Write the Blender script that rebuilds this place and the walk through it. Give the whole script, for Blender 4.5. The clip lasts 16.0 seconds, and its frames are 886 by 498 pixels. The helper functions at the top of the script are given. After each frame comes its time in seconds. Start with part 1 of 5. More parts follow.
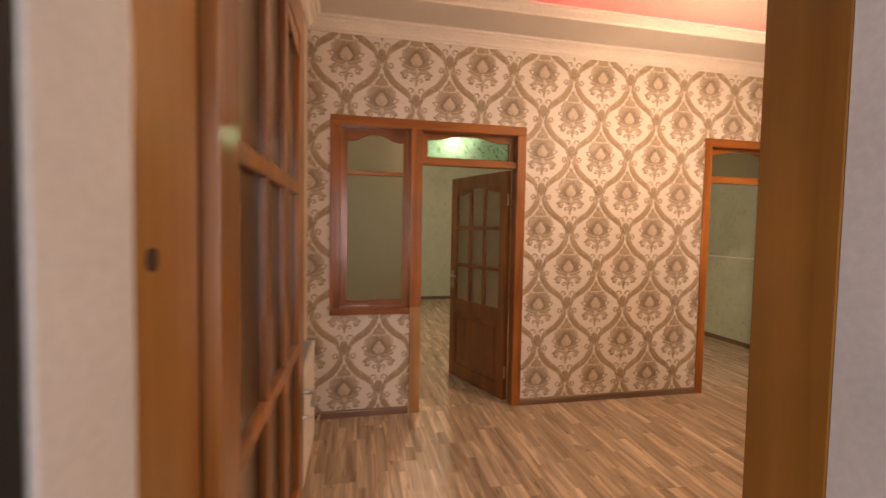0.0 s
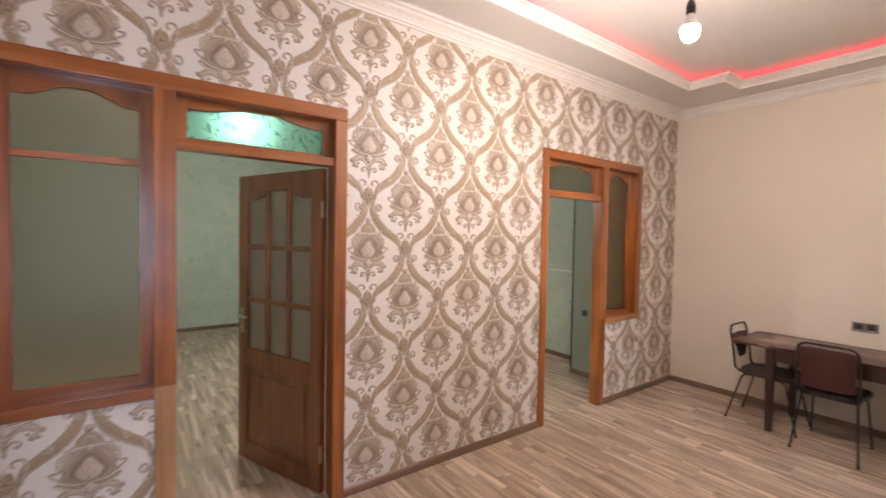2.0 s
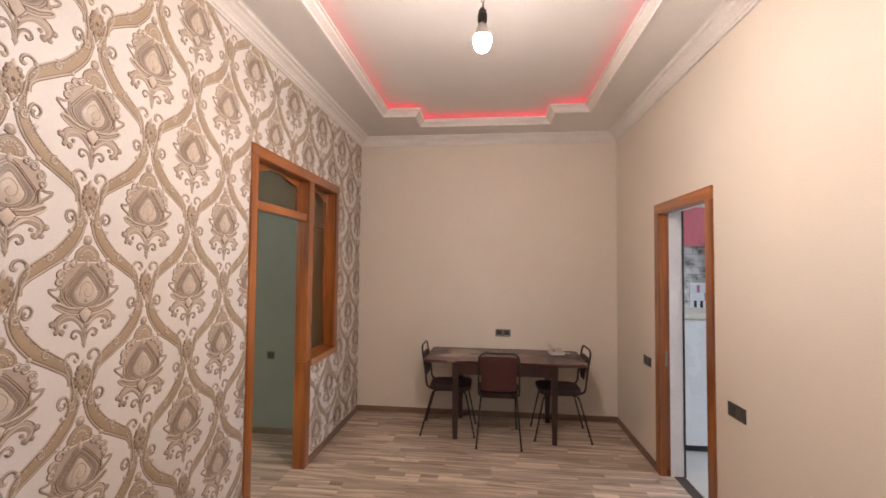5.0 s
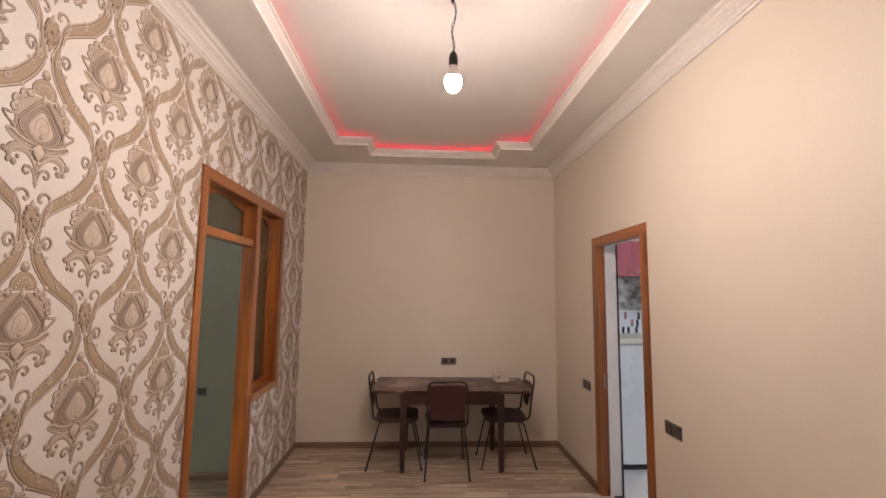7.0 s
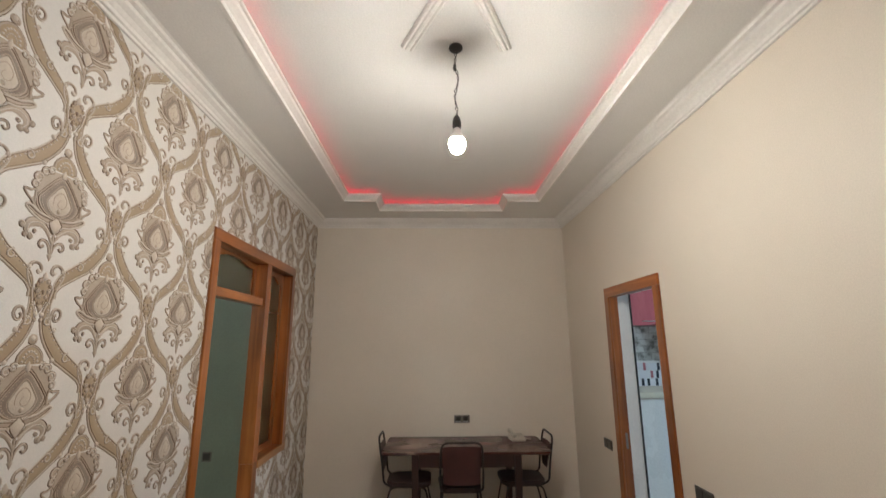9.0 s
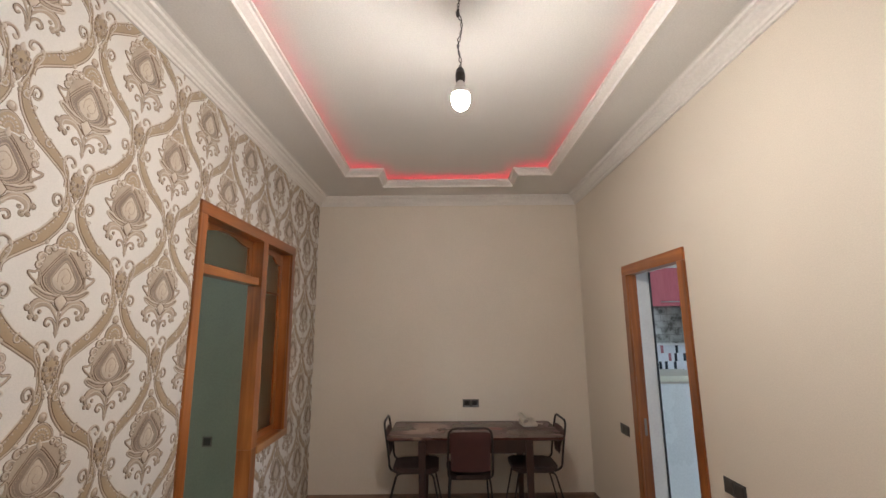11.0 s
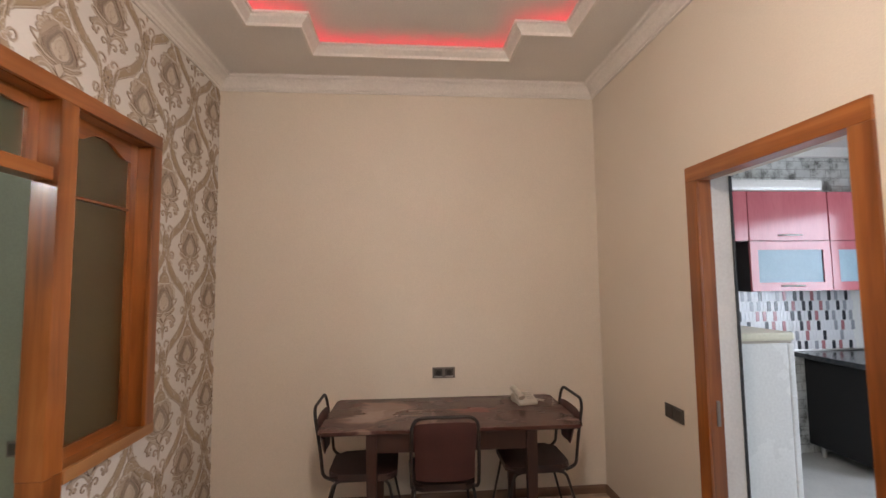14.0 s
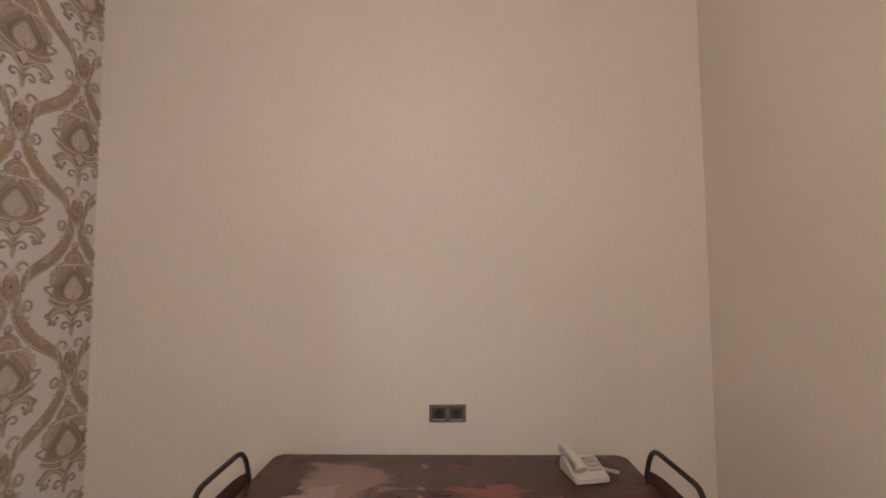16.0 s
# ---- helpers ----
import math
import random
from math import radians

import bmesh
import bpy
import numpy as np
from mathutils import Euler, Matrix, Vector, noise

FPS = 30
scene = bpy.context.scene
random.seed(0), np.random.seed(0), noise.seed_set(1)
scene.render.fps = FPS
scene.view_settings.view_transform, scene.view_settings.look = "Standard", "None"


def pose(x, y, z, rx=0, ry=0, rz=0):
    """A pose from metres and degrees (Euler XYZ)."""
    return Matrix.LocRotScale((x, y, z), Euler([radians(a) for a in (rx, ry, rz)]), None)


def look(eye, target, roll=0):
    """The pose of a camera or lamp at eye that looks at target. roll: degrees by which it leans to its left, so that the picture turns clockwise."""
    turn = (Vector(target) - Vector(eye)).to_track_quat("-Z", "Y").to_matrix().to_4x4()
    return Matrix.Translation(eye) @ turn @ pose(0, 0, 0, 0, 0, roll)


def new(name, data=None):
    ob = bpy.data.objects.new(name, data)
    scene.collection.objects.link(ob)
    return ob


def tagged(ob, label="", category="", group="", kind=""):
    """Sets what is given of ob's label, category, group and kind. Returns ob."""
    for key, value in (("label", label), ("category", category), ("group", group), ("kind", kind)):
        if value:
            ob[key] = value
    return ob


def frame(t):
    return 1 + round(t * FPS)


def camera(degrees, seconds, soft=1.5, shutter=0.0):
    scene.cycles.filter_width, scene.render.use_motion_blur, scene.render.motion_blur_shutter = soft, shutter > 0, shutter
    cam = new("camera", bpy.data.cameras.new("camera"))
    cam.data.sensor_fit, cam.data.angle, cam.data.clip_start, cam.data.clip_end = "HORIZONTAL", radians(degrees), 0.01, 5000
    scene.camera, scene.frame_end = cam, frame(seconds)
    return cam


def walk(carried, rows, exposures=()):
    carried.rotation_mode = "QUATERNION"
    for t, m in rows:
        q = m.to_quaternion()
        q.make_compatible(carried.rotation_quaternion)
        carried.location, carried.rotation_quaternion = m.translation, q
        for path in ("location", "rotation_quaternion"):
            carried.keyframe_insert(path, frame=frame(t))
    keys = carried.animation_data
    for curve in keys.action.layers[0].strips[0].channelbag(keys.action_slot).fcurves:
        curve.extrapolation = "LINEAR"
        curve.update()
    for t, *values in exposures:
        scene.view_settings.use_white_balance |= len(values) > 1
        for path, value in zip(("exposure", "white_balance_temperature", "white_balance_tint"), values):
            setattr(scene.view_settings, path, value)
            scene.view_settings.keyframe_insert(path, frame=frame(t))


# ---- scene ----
cam = camera(91.8, 16.0, shutter=0.4)
PATH = [
    (0, (0.366, -0.615, 1.512), (0.767, 1.342, 1.42), 1.0),
    (0.5, (0.502, -0.378, 1.529), (1.047, 1.546, 1.47), 0.4),
    (1, (0.599, -0.1, 1.566), (1.17, 1.817, 1.527), 0.8),
    (1.5, (0.632, 0.143, 1.573), (1.453, 1.967, 1.547), 1.0),
    (2, (0.719, 0.366, 1.622), (1.891, 1.986, 1.566), 1.0),
    (2.5, (0.816, 0.515, 1.613), (2.151, 2.004, 1.601), 0.0),
    (3, (0.859, 0.728, 1.626), (2.199, 2.213, 1.606), 0.2),
    (3.5, (0.884, 0.982, 1.623), (2.4, 2.286, 1.633), -0.2),
    (4, (0.959, 1.172, 1.638), (2.749, 2.063, 1.641), 1.1),
    (4.5, (1.038, 1.28, 1.64), (2.986, 1.732, 1.656), 0.3),
    (7, (0.988, 1.544, 1.648), (2.975, 1.437, 1.854), 0.7),
    (7.5, (0.977, 1.522, 1.701), (2.927, 1.453, 2.141), 0.6),
    (8, (0.972, 1.528, 1.718), (2.894, 1.467, 2.269), 0.7),
    (8.5, (0.975, 1.541, 1.721), (2.902, 1.485, 2.254), 0.1),
    (9, (0.992, 1.527, 1.701), (2.946, 1.473, 2.126), -0.4),
    (9.5, (1.024, 1.474, 1.68), (2.995, 1.432, 2.015), -0.9),
    (12, (1.518, 1.497, 1.679), (3.485, 1.514, 2.042), -0.3),
    (12.5, (1.742, 1.46, 1.628), (3.723, 1.441, 1.908), -0.5),
    (13, (2.005, 1.43, 1.622), (3.989, 1.419, 1.87), -0.4),
    (13.5, (2.316, 1.471, 1.597), (4.305, 1.459, 1.808), -0.1),
    (14, (2.615, 1.462, 1.584), (4.603, 1.299, 1.728), -0.7),
    (14.5, (2.887, 1.33, 1.555), (4.88, 1.417, 1.69), -0.5),
    (15, (3.183, 1.271, 1.533), (5.177, 1.386, 1.642), -0.5),
    (15.5, (3.517, 1.267, 1.542), (5.514, 1.296, 1.649), -0.1),
    (16, (3.832, 1.225, 1.53), (5.828, 1.223, 1.651), -0.3),
]
EXPOSURES = [
    (0.0, 0.05, 11500, 38), (0.5, 0.06, 17500, 29), (0.9, 0.03, 6600, 11), (1.5, 0.12, 6900, 26), (2.0, 0.5, 6500, 22), (2.5, 0.55, 6200, 12), (3.0, 0.27, 6300, 18), (3.5, 0.45, 5900, 10),
    (4.5, 0.28, 6300, 20), (7.0, -0.13, 6700, 24), (7.5, -0.22, 6150, 13), (8.0, -0.45, 6600, 20), (8.5, -0.39, 5700, 4), (9.0, -0.32, 5900, 6), (9.5, -0.28, 6200, 16), (12.0, -0.14, 5900, 8), (12.5, -0.05, 6700, 22), (13.0, 0.05, 6900, 26), (14.0, 0.1, 6600, 18), (14.5, 0.15, 7200, 22), (15.0, 0.15, 6300, 12), (15.5, 0.15, 6000, 8), (16.0, 0.09, 6200, 18),
]
walk(cam, [(t, look(eye, target, roll)) for t, eye, target, roll in PATH], EXPOSURES)

# ---------------------------------------------------------------- world
world = bpy.data.worlds.new("world")
scene.world = world
world.use_nodes = True
sky = world.node_tree.nodes.new("ShaderNodeTexSky")
sky.sky_type, sky.sun_disc = "NISHITA", False
sky.sun_elevation, sky.sun_rotation = radians(4), radians(200)
world.node_tree.links.new(sky.outputs[0], world.node_tree.nodes["Background"].inputs[0])
world.node_tree.nodes["Background"].inputs[1].default_value = 0.05


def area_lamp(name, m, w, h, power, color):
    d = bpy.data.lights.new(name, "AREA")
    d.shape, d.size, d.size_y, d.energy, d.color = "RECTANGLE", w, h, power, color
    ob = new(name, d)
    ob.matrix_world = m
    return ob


# daylight through the kitchen's window; added porch lamp for cool light, no opening built
area_lamp("kitchen_daylight", look((4.3, -3.14, 1.6), (4.3, 0, 1.5)), 1.5, 1.3, 56, (0.74, 0.88, 1.0))
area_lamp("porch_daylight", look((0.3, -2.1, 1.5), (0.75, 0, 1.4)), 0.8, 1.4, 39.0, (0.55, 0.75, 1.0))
BULB, ROOM_BULB = 1330.0, 1250.0

# ---------------------------------------------------------------- materials


def mat(name, rough=0.6, metal=0.0):
    m = bpy.data.materials.new(name)
    m.use_nodes = True
    b = m.node_tree.nodes["Principled BSDF"]
    b.inputs["Roughness"].default_value, b.inputs["Metallic"].default_value = rough, metal
    return m, m.node_tree.nodes, m.node_tree.links, b


def coords(n, l, scale=(1, 1, 1), kind="Object"):
    tc, mp = n.new("ShaderNodeTexCoord"), n.new("ShaderNodeMapping")
    l.new(tc.outputs[kind], mp.inputs[0])
    mp.inputs["Scale"].default_value = scale
    return mp


def noise_tex(n, l, src, scale, detail=4, rough=0.55, dist=0.0):
    t = n.new("ShaderNodeTexNoise")
    t.inputs["Scale"].default_value, t.inputs["Detail"].default_value = scale, detail
    t.inputs["Roughness"].default_value, t.inputs["Distortion"].default_value = rough, dist
    l.new(src, t.inputs["Vector"])
    return t


def ramp(n, l, src, stops):
    r = n.new("ShaderNodeValToRGB")
    e = r.color_ramp.elements
    while len(e) < len(stops):
        e.new(0.5)
    for el, (p, c) in zip(e, stops):
        el.position, el.color = p, (*c, 1)
    l.new(src, r.inputs[0])
    return r


def bump(n, l, b, src, strength, dist=0.002):
    k = n.new("ShaderNodeBump")
    k.inputs["Strength"].default_value, k.inputs["Distance"].default_value = strength, dist
    l.new(src, k.inputs["Height"])
    l.new(k.outputs[0], b.inputs["Normal"])
    return k


def mix(n, l, fac, a, b, mode="MIX"):
    x = n.new("ShaderNodeMix")
    x.data_type, x.blend_type = "RGBA", mode
    for sock, v in ((x.inputs[0], fac), (x.inputs[6], a), (x.inputs[7], b)):
        if isinstance(v, (int, float)):
            sock.default_value = v
        elif isinstance(v, tuple):
            sock.default_value = (*v, 1)
        else:
            l.new(v, sock)
    return x.outputs[2]


def mottled(name, c0, c1, scale=3.0, rough=0.7, fine=60.0, relief=0.15, metal=0.0, stretch=(1, 1, 1), dist=0.002):
    """Two-scale variation between two near colours, with fine relief."""
    m, n, l, b = mat(name, rough, metal)
    mp = coords(n, l, stretch)
    big, small = noise_tex(n, l, mp.outputs[0], scale), noise_tex(n, l, mp.outputs[0], fine, 3)
    r = ramp(n, l, big.outputs[0], [(0.3, c0), (0.7, c1)])
    r2 = ramp(n, l, small.outputs[0], [(0.3, (0.9, 0.9, 0.9)), (0.7, (1, 1, 1))])
    l.new(mix(n, l, 1.0, r.outputs[0], r2.outputs[0], "MULTIPLY"), b.inputs["Base Color"])
    rr = n.new("ShaderNodeMapRange")
    rr.inputs["To Min"].default_value, rr.inputs["To Max"].default_value = rough - 0.08, min(1, rough + 0.08)
    l.new(big.outputs[0], rr.inputs[0])
    l.new(rr.outputs[0], b.inputs["Roughness"])
    bump(n, l, b, small.outputs[0], relief, dist)
    return m


def wood(name, c0, c1, c2, axis="Z", rough=0.32, coat=0.5, grain=14.0):
    """Varnished softwood: long streaks along one axis, some knots."""
    m, n, l, b = mat(name, rough)
    st = {"X": (0.06, 1, 1), "Y": (1, 0.06, 1), "Z": (1, 1, 0.06)}[axis]
    mp, flat = coords(n, l, st), coords(n, l)
    info = n.new("ShaderNodeObjectInfo")
    add = n.new("ShaderNodeVectorMath")
    l.new(mp.outputs[0], add.inputs[0])
    l.new(info.outputs["Random"], add.inputs[1])
    g = noise_tex(n, l, add.outputs[0], grain, 6, 0.6, 0.6)
    fine = noise_tex(n, l, add.outputs[0], grain * 9, 3)
    r = ramp(n, l, g.outputs[0], [(0.25, c0), (0.5, c1), (0.75, c2)])
    patch = noise_tex(n, l, flat.outputs[0], 1.7, 3)
    rp = ramp(n, l, patch.outputs[0], [(0.3, (0.70, 0.66, 0.62)), (0.7, (1.10, 1.08, 1.04))])
    c = mix(n, l, 1.0, r.outputs[0], rp.outputs[0], "MULTIPLY")
    band = noise_tex(n, l, add.outputs[0], grain * 0.45, 3, 0.5, 0.3)
    rb = ramp(n, l, band.outputs[0], [(0.35, (0.66, 0.60, 0.55)), (0.6, (1.05, 1.04, 1.02))])
    c = mix(n, l, 0.8, c, rb.outputs[0], "MULTIPLY")
    v = n.new("ShaderNodeTexVoronoi")
    v.inputs["Scale"].default_value = 2.3
    vm = coords(n, l, {"X": (0.6, 1.6, 1.6), "Y": (1.6, 0.6, 1.6), "Z": (1.6, 1.6, 0.6)}[axis])
    l.new(vm.outputs[0], v.inputs["Vector"])
    k = ramp(n, l, v.outputs["Distance"], [(0.02, (1, 1, 1)), (0.07, (0, 0, 0))])
    c = mix(n, l, k.outputs[0], c, tuple(x * 0.35 for x in c0))
    l.new(c, b.inputs["Base Color"])
    b.inputs["Coat Weight"].default_value, b.inputs["Coat Roughness"].default_value = coat, 0.15
    bump(n, l, b, fine.outputs[0], 0.12, 0.001)
    return m


def glow(name, color, strength):
    m, n, l, b = mat(name, 0.4)
    b.inputs["Base Color"].default_value = (*color, 1)
    b.inputs["Emission Color"].default_value = (*color, 1)
    b.inputs["Emission Strength"].default_value = strength
    return m


def glass(name, tint, rough, relief=0.0, scale=40.0, stretch=(1, 1, 1), gloss=0.0):
    m, n, l, b = mat(name, rough)
    b.inputs["Base Color"].default_value = (*tint, 1)
    b.inputs["Transmission Weight"].default_value = 1.0
    b.inputs["IOR"].default_value = 1.3
    b.inputs["Coat Weight"].default_value, b.inputs["Coat Roughness"].default_value = gloss, 0.04
    if relief:
        mp = coords(n, l, stretch)
        t = noise_tex(n, l, mp.outputs[0], scale, 2)
        bump(n, l, b, t.outputs[0], relief, 0.003)
    return m


M_PLAIN = mottled("cream_wallpaper", (0.74, 0.665, 0.565), (0.775, 0.70, 0.60), 1.5, 0.52, 160, 0.13, dist=0.001)
M_WEST = mottled("cream_paint", (0.62, 0.56, 0.48), (0.66, 0.60, 0.52), 1.3, 0.6, 120, 0.15, dist=0.001)
M_PAPER = mottled("damask_ground", (0.70, 0.67, 0.635), (0.74, 0.71, 0.675), 2.5, 0.50, 220, 0.25, dist=0.0008)
M_RIBBON = mottled("damask_ribbon", (0.365, 0.272, 0.175), (0.425, 0.322, 0.21), 6, 0.42, 150, 0.3, dist=0.001)
M_EDGE = mottled("damask_outline", (0.17, 0.11, 0.07), (0.23, 0.155, 0.10), 8, 0.45, 150, 0.3)
M_PALE = mottled("damask_pale", (0.54, 0.465, 0.385), (0.61, 0.535, 0.45), 8, 0.4, 180, 0.35)
M_MED = mottled("damask_medallion", (0.405, 0.325, 0.25), (0.475, 0.39, 0.31), 14, 0.38, 180, 0.4)
M_DARK = mottled("damask_beads", (0.22, 0.17, 0.13), (0.29, 0.23, 0.18), 14, 0.4, 200, 0.4)
M_PLASTER = mottled("white_plaster", (0.76, 0.75, 0.72), (0.82, 0.81, 0.78), 2, 0.65, 90, 0.12)
M_CEIL = mottled("ceiling_paint", (0.74, 0.72, 0.69), (0.79, 0.77, 0.74), 1.2, 0.75, 110, 0.12)
M_TRIMW = mottled("cornice_white", (0.78, 0.75, 0.71), (0.83, 0.80, 0.76), 4, 0.6, 60, 0.004)
M_REVEAL = mottled("reveal_white", (0.68, 0.68, 0.68), (0.78, 0.78, 0.77), 5, 0.6, 70, 0.3)
WOODC = ((0.15, 0.043, 0.010), (0.35, 0.112, 0.024), (0.50, 0.190, 0.052))
M_WOODZ = wood("varnished_pine_upright", *WOODC, "Z")
M_WOODX = wood("varnished_pine_rail", *WOODC, "X")
M_PALEWOOD = wood("pale_pine_upright", (0.46, 0.24, 0.10), (0.55, 0.31, 0.15), (0.62, 0.38, 0.20), "Z", 0.4, 0.3)
M_PALEX = wood("pale_pine_sill", (0.40, 0.18, 0.065), (0.48, 0.24, 0.095), (0.56, 0.31, 0.14), "X", 0.4, 0.3)
M_GOLD = wood("golden_pine_upright", (0.36, 0.15, 0.035), (0.45, 0.20, 0.05), (0.53, 0.26, 0.08), "Z", 0.38, 0.4)
M_LEAF = wood("dark_varnished_leaf", (0.17, 0.048, 0.014), (0.25, 0.075, 0.02), (0.33, 0.11, 0.032), "Z", 0.3, 0.4)
M_BASE = wood("baseboard_brown", (0.16, 0.10, 0.07), (0.22, 0.14, 0.10), (0.27, 0.18, 0.13), "X", 0.4, 0.2)
M_BASEY = wood("baseboard_brown_side", (0.16, 0.10, 0.07), (0.22, 0.14, 0.10), (0.27, 0.18, 0.13), "Y", 0.4, 0.2)
M_PVC = mottled("white_pvc", (0.74, 0.72, 0.68), (0.78, 0.76, 0.72), 3, 0.3, 60, 0.03)
M_RAD = mottled("radiator_enamel", (0.76, 0.73, 0.68), (0.80, 0.77, 0.72), 3, 0.35, 60, 0.04)
M_GRILLE = mottled("radiator_grille_grey", (0.38, 0.37, 0.36), (0.46, 0.45, 0.43), 3, 0.45, 60, 0.05)
# black for real gaskets and for strips that stand in for shadow gaps
M_GASKETGAP = mottled("black_gasket_and_gap_shade", (0.015, 0.015, 0.017), (0.03, 0.03, 0.03), 5, 0.6, 60, 0.1)
M_STEEL = mottled("brushed_steel", (0.55, 0.54, 0.52), (0.65, 0.64, 0.62), 9, 0.3, 150, 0.1, 1.0)
M_BRASS = mottled("worn_brass", (0.42, 0.32, 0.18), (0.52, 0.42, 0.26), 9, 0.35, 150, 0.1, 1.0)
M_PLATE = mottled("graphite_switch", (0.085, 0.08, 0.072), (0.11, 0.10, 0.092), 9, 0.32, 150, 0.05, 0.3)
M_PLATEF = mottled("grey_metal_frame", (0.20, 0.18, 0.16), (0.26, 0.235, 0.21), 9, 0.35, 150, 0.05, 0.4)
M_BLACK = mottled("black_bakelite", (0.02, 0.018, 0.016), (0.035, 0.03, 0.028), 9, 0.4, 150, 0.05)
M_FROST = glass("frosted_glass", (0.66, 0.59, 0.48), 0.38, 0.25, 90)
M_AMBER = glass("brown_tinted_glass", (0.40, 0.325, 0.235), 0.34, 0.25, 90, gloss=0.5)
M_AMBER.node_tree.nodes["Principled BSDF"].inputs["Transmission Weight"].default_value = 0.6
M_SMOKE = glass("brownish_frosted_glass", (0.50, 0.34, 0.20), 0.40, 0.45, 55, gloss=0.35)


def crackle():
    """Green cast glass with short raised strokes."""
    m, n, l, b = mat("patterned_green_glass", 0.24)
    b.inputs["Transmission Weight"].default_value, b.inputs["IOR"].default_value = 1.0, 1.35
    masks = []
    for turn, seed in ((35, 0.0), (-28, 4.0), (80, 9.0)):
        mp = coords(n, l, (75, 1, 16))
        mp.vector_type = "TEXTURE"
        mp.inputs["Rotation"].default_value = (0, radians(turn), 0)
        mp.inputs["Location"].default_value = (seed, 0, seed)
        mp.inputs["Scale"].default_value = (1 / 13, 1, 1 / 70)
        t = noise_tex(n, l, mp.outputs[0], 1.0, 1, 0.4)
        masks.append(ramp(n, l, t.outputs[0], [(0.66, (0, 0, 0)), (0.70, (1, 1, 1))]).outputs[0])
    lines = mix(n, l, 1.0, mix(n, l, 1.0, masks[0], masks[1], "ADD"), masks[2], "ADD")
    l.new(mix(n, l, lines, (0.38, 0.90, 0.68), (0.10, 0.45, 0.32)), b.inputs["Base Color"])
    bump(n, l, b, lines, 0.6, 0.004)
    return m


M_CRACKLE = crackle()
M_BLUEPANE = glass("frosted_blue_pane", (0.75, 0.85, 0.92), 0.3, 0.2, 30, gloss=1.0)
M_BULB = glow("bulb_glow", (1.0, 0.89, 0.76), BULB)
M_BULB2 = glow("green_room_bulb_glow", (0.95, 1.0, 0.93), ROOM_BULB)
M_LED = glow("red_led", (1.0, 0.05, 0.07), 7.5)
M_DUSK = glow("dusk_backdrop", (0.24, 0.37, 0.50), 2.4)
M_TUBE = mottled("black_steel_tube", (0.012, 0.008, 0.007), (0.022, 0.014, 0.011), 12, 0.42, 90, 0.1, 0.0)
M_VINYL = mottled("maroon_vinyl", (0.042, 0.011, 0.010), (0.062, 0.017, 0.015), 7, 0.45, 130, 0.3)
M_SEATV = mottled("brown_black_vinyl", (0.022, 0.011, 0.010), (0.04, 0.019, 0.017), 7, 0.45, 130, 0.3)
M_CREAM = mottled("cream_plastic", (0.60, 0.55, 0.47), (0.66, 0.61, 0.53), 7, 0.35, 130, 0.05)
M_CREAMD = mottled("shaded_plastic", (0.46, 0.42, 0.36), (0.52, 0.475, 0.41), 7, 0.4, 130, 0.05)
M_FRIDGE = mottled("white_enamel", (0.72, 0.74, 0.74), (0.77, 0.79, 0.79), 2, 0.28, 60, 0.03)
M_FRIDGET = mottled("yellowed_enamel", (0.66, 0.65, 0.52), (0.72, 0.71, 0.58), 3, 0.32, 60, 0.04)
M_PINK = mottled("pink_gloss_front", (0.46, 0.115, 0.135), (0.54, 0.15, 0.17), 3, 0.14, 26, 0.06, stretch=(4, 4, 0.5))
M_KGLASS = mottled("milky_blue_glass", (0.17, 0.29, 0.36), (0.22, 0.34, 0.41), 3, 0.35, 60, 0.02)
M_COUNTER = mottled("black_worktop", (0.02, 0.022, 0.026), (0.05, 0.052, 0.058), 30, 0.2, 160, 0.05)
M_KBLACK = mottled("black_side_panel", (0.006, 0.006, 0.007), (0.011, 0.011, 0.012), 4, 0.75, 60, 0.05)
M_PANEL = mottled("grey_green_paint", (0.29, 0.33, 0.26), (0.34, 0.38, 0.30), 1.6, 0.5, 90, 0.12)
M_TILEW = mottled("white_mosaic", (0.70, 0.70, 0.72), (0.78, 0.78, 0.80), 9, 0.2, 60, 0.03)
M_TILEB = mottled("black_mosaic", (0.025, 0.027, 0.035), (0.05, 0.052, 0.06), 9, 0.2, 60, 0.03)
M_TILEP = mottled("rose_mosaic", (0.38, 0.15, 0.17), (0.48, 0.21, 0.22), 9, 0.2, 60, 0.03)
M_TILEG = mottled("grey_mosaic", (0.30, 0.31, 0.34), (0.40, 0.41, 0.44), 9, 0.2, 60, 0.03)
# dark grey that holds the porch's lack of light in its colour
M_PORCHDIM = mottled("porch_dimness_grey", (0.10, 0.09, 0.085), (0.15, 0.14, 0.13), 2, 0.8, 60, 0.2)


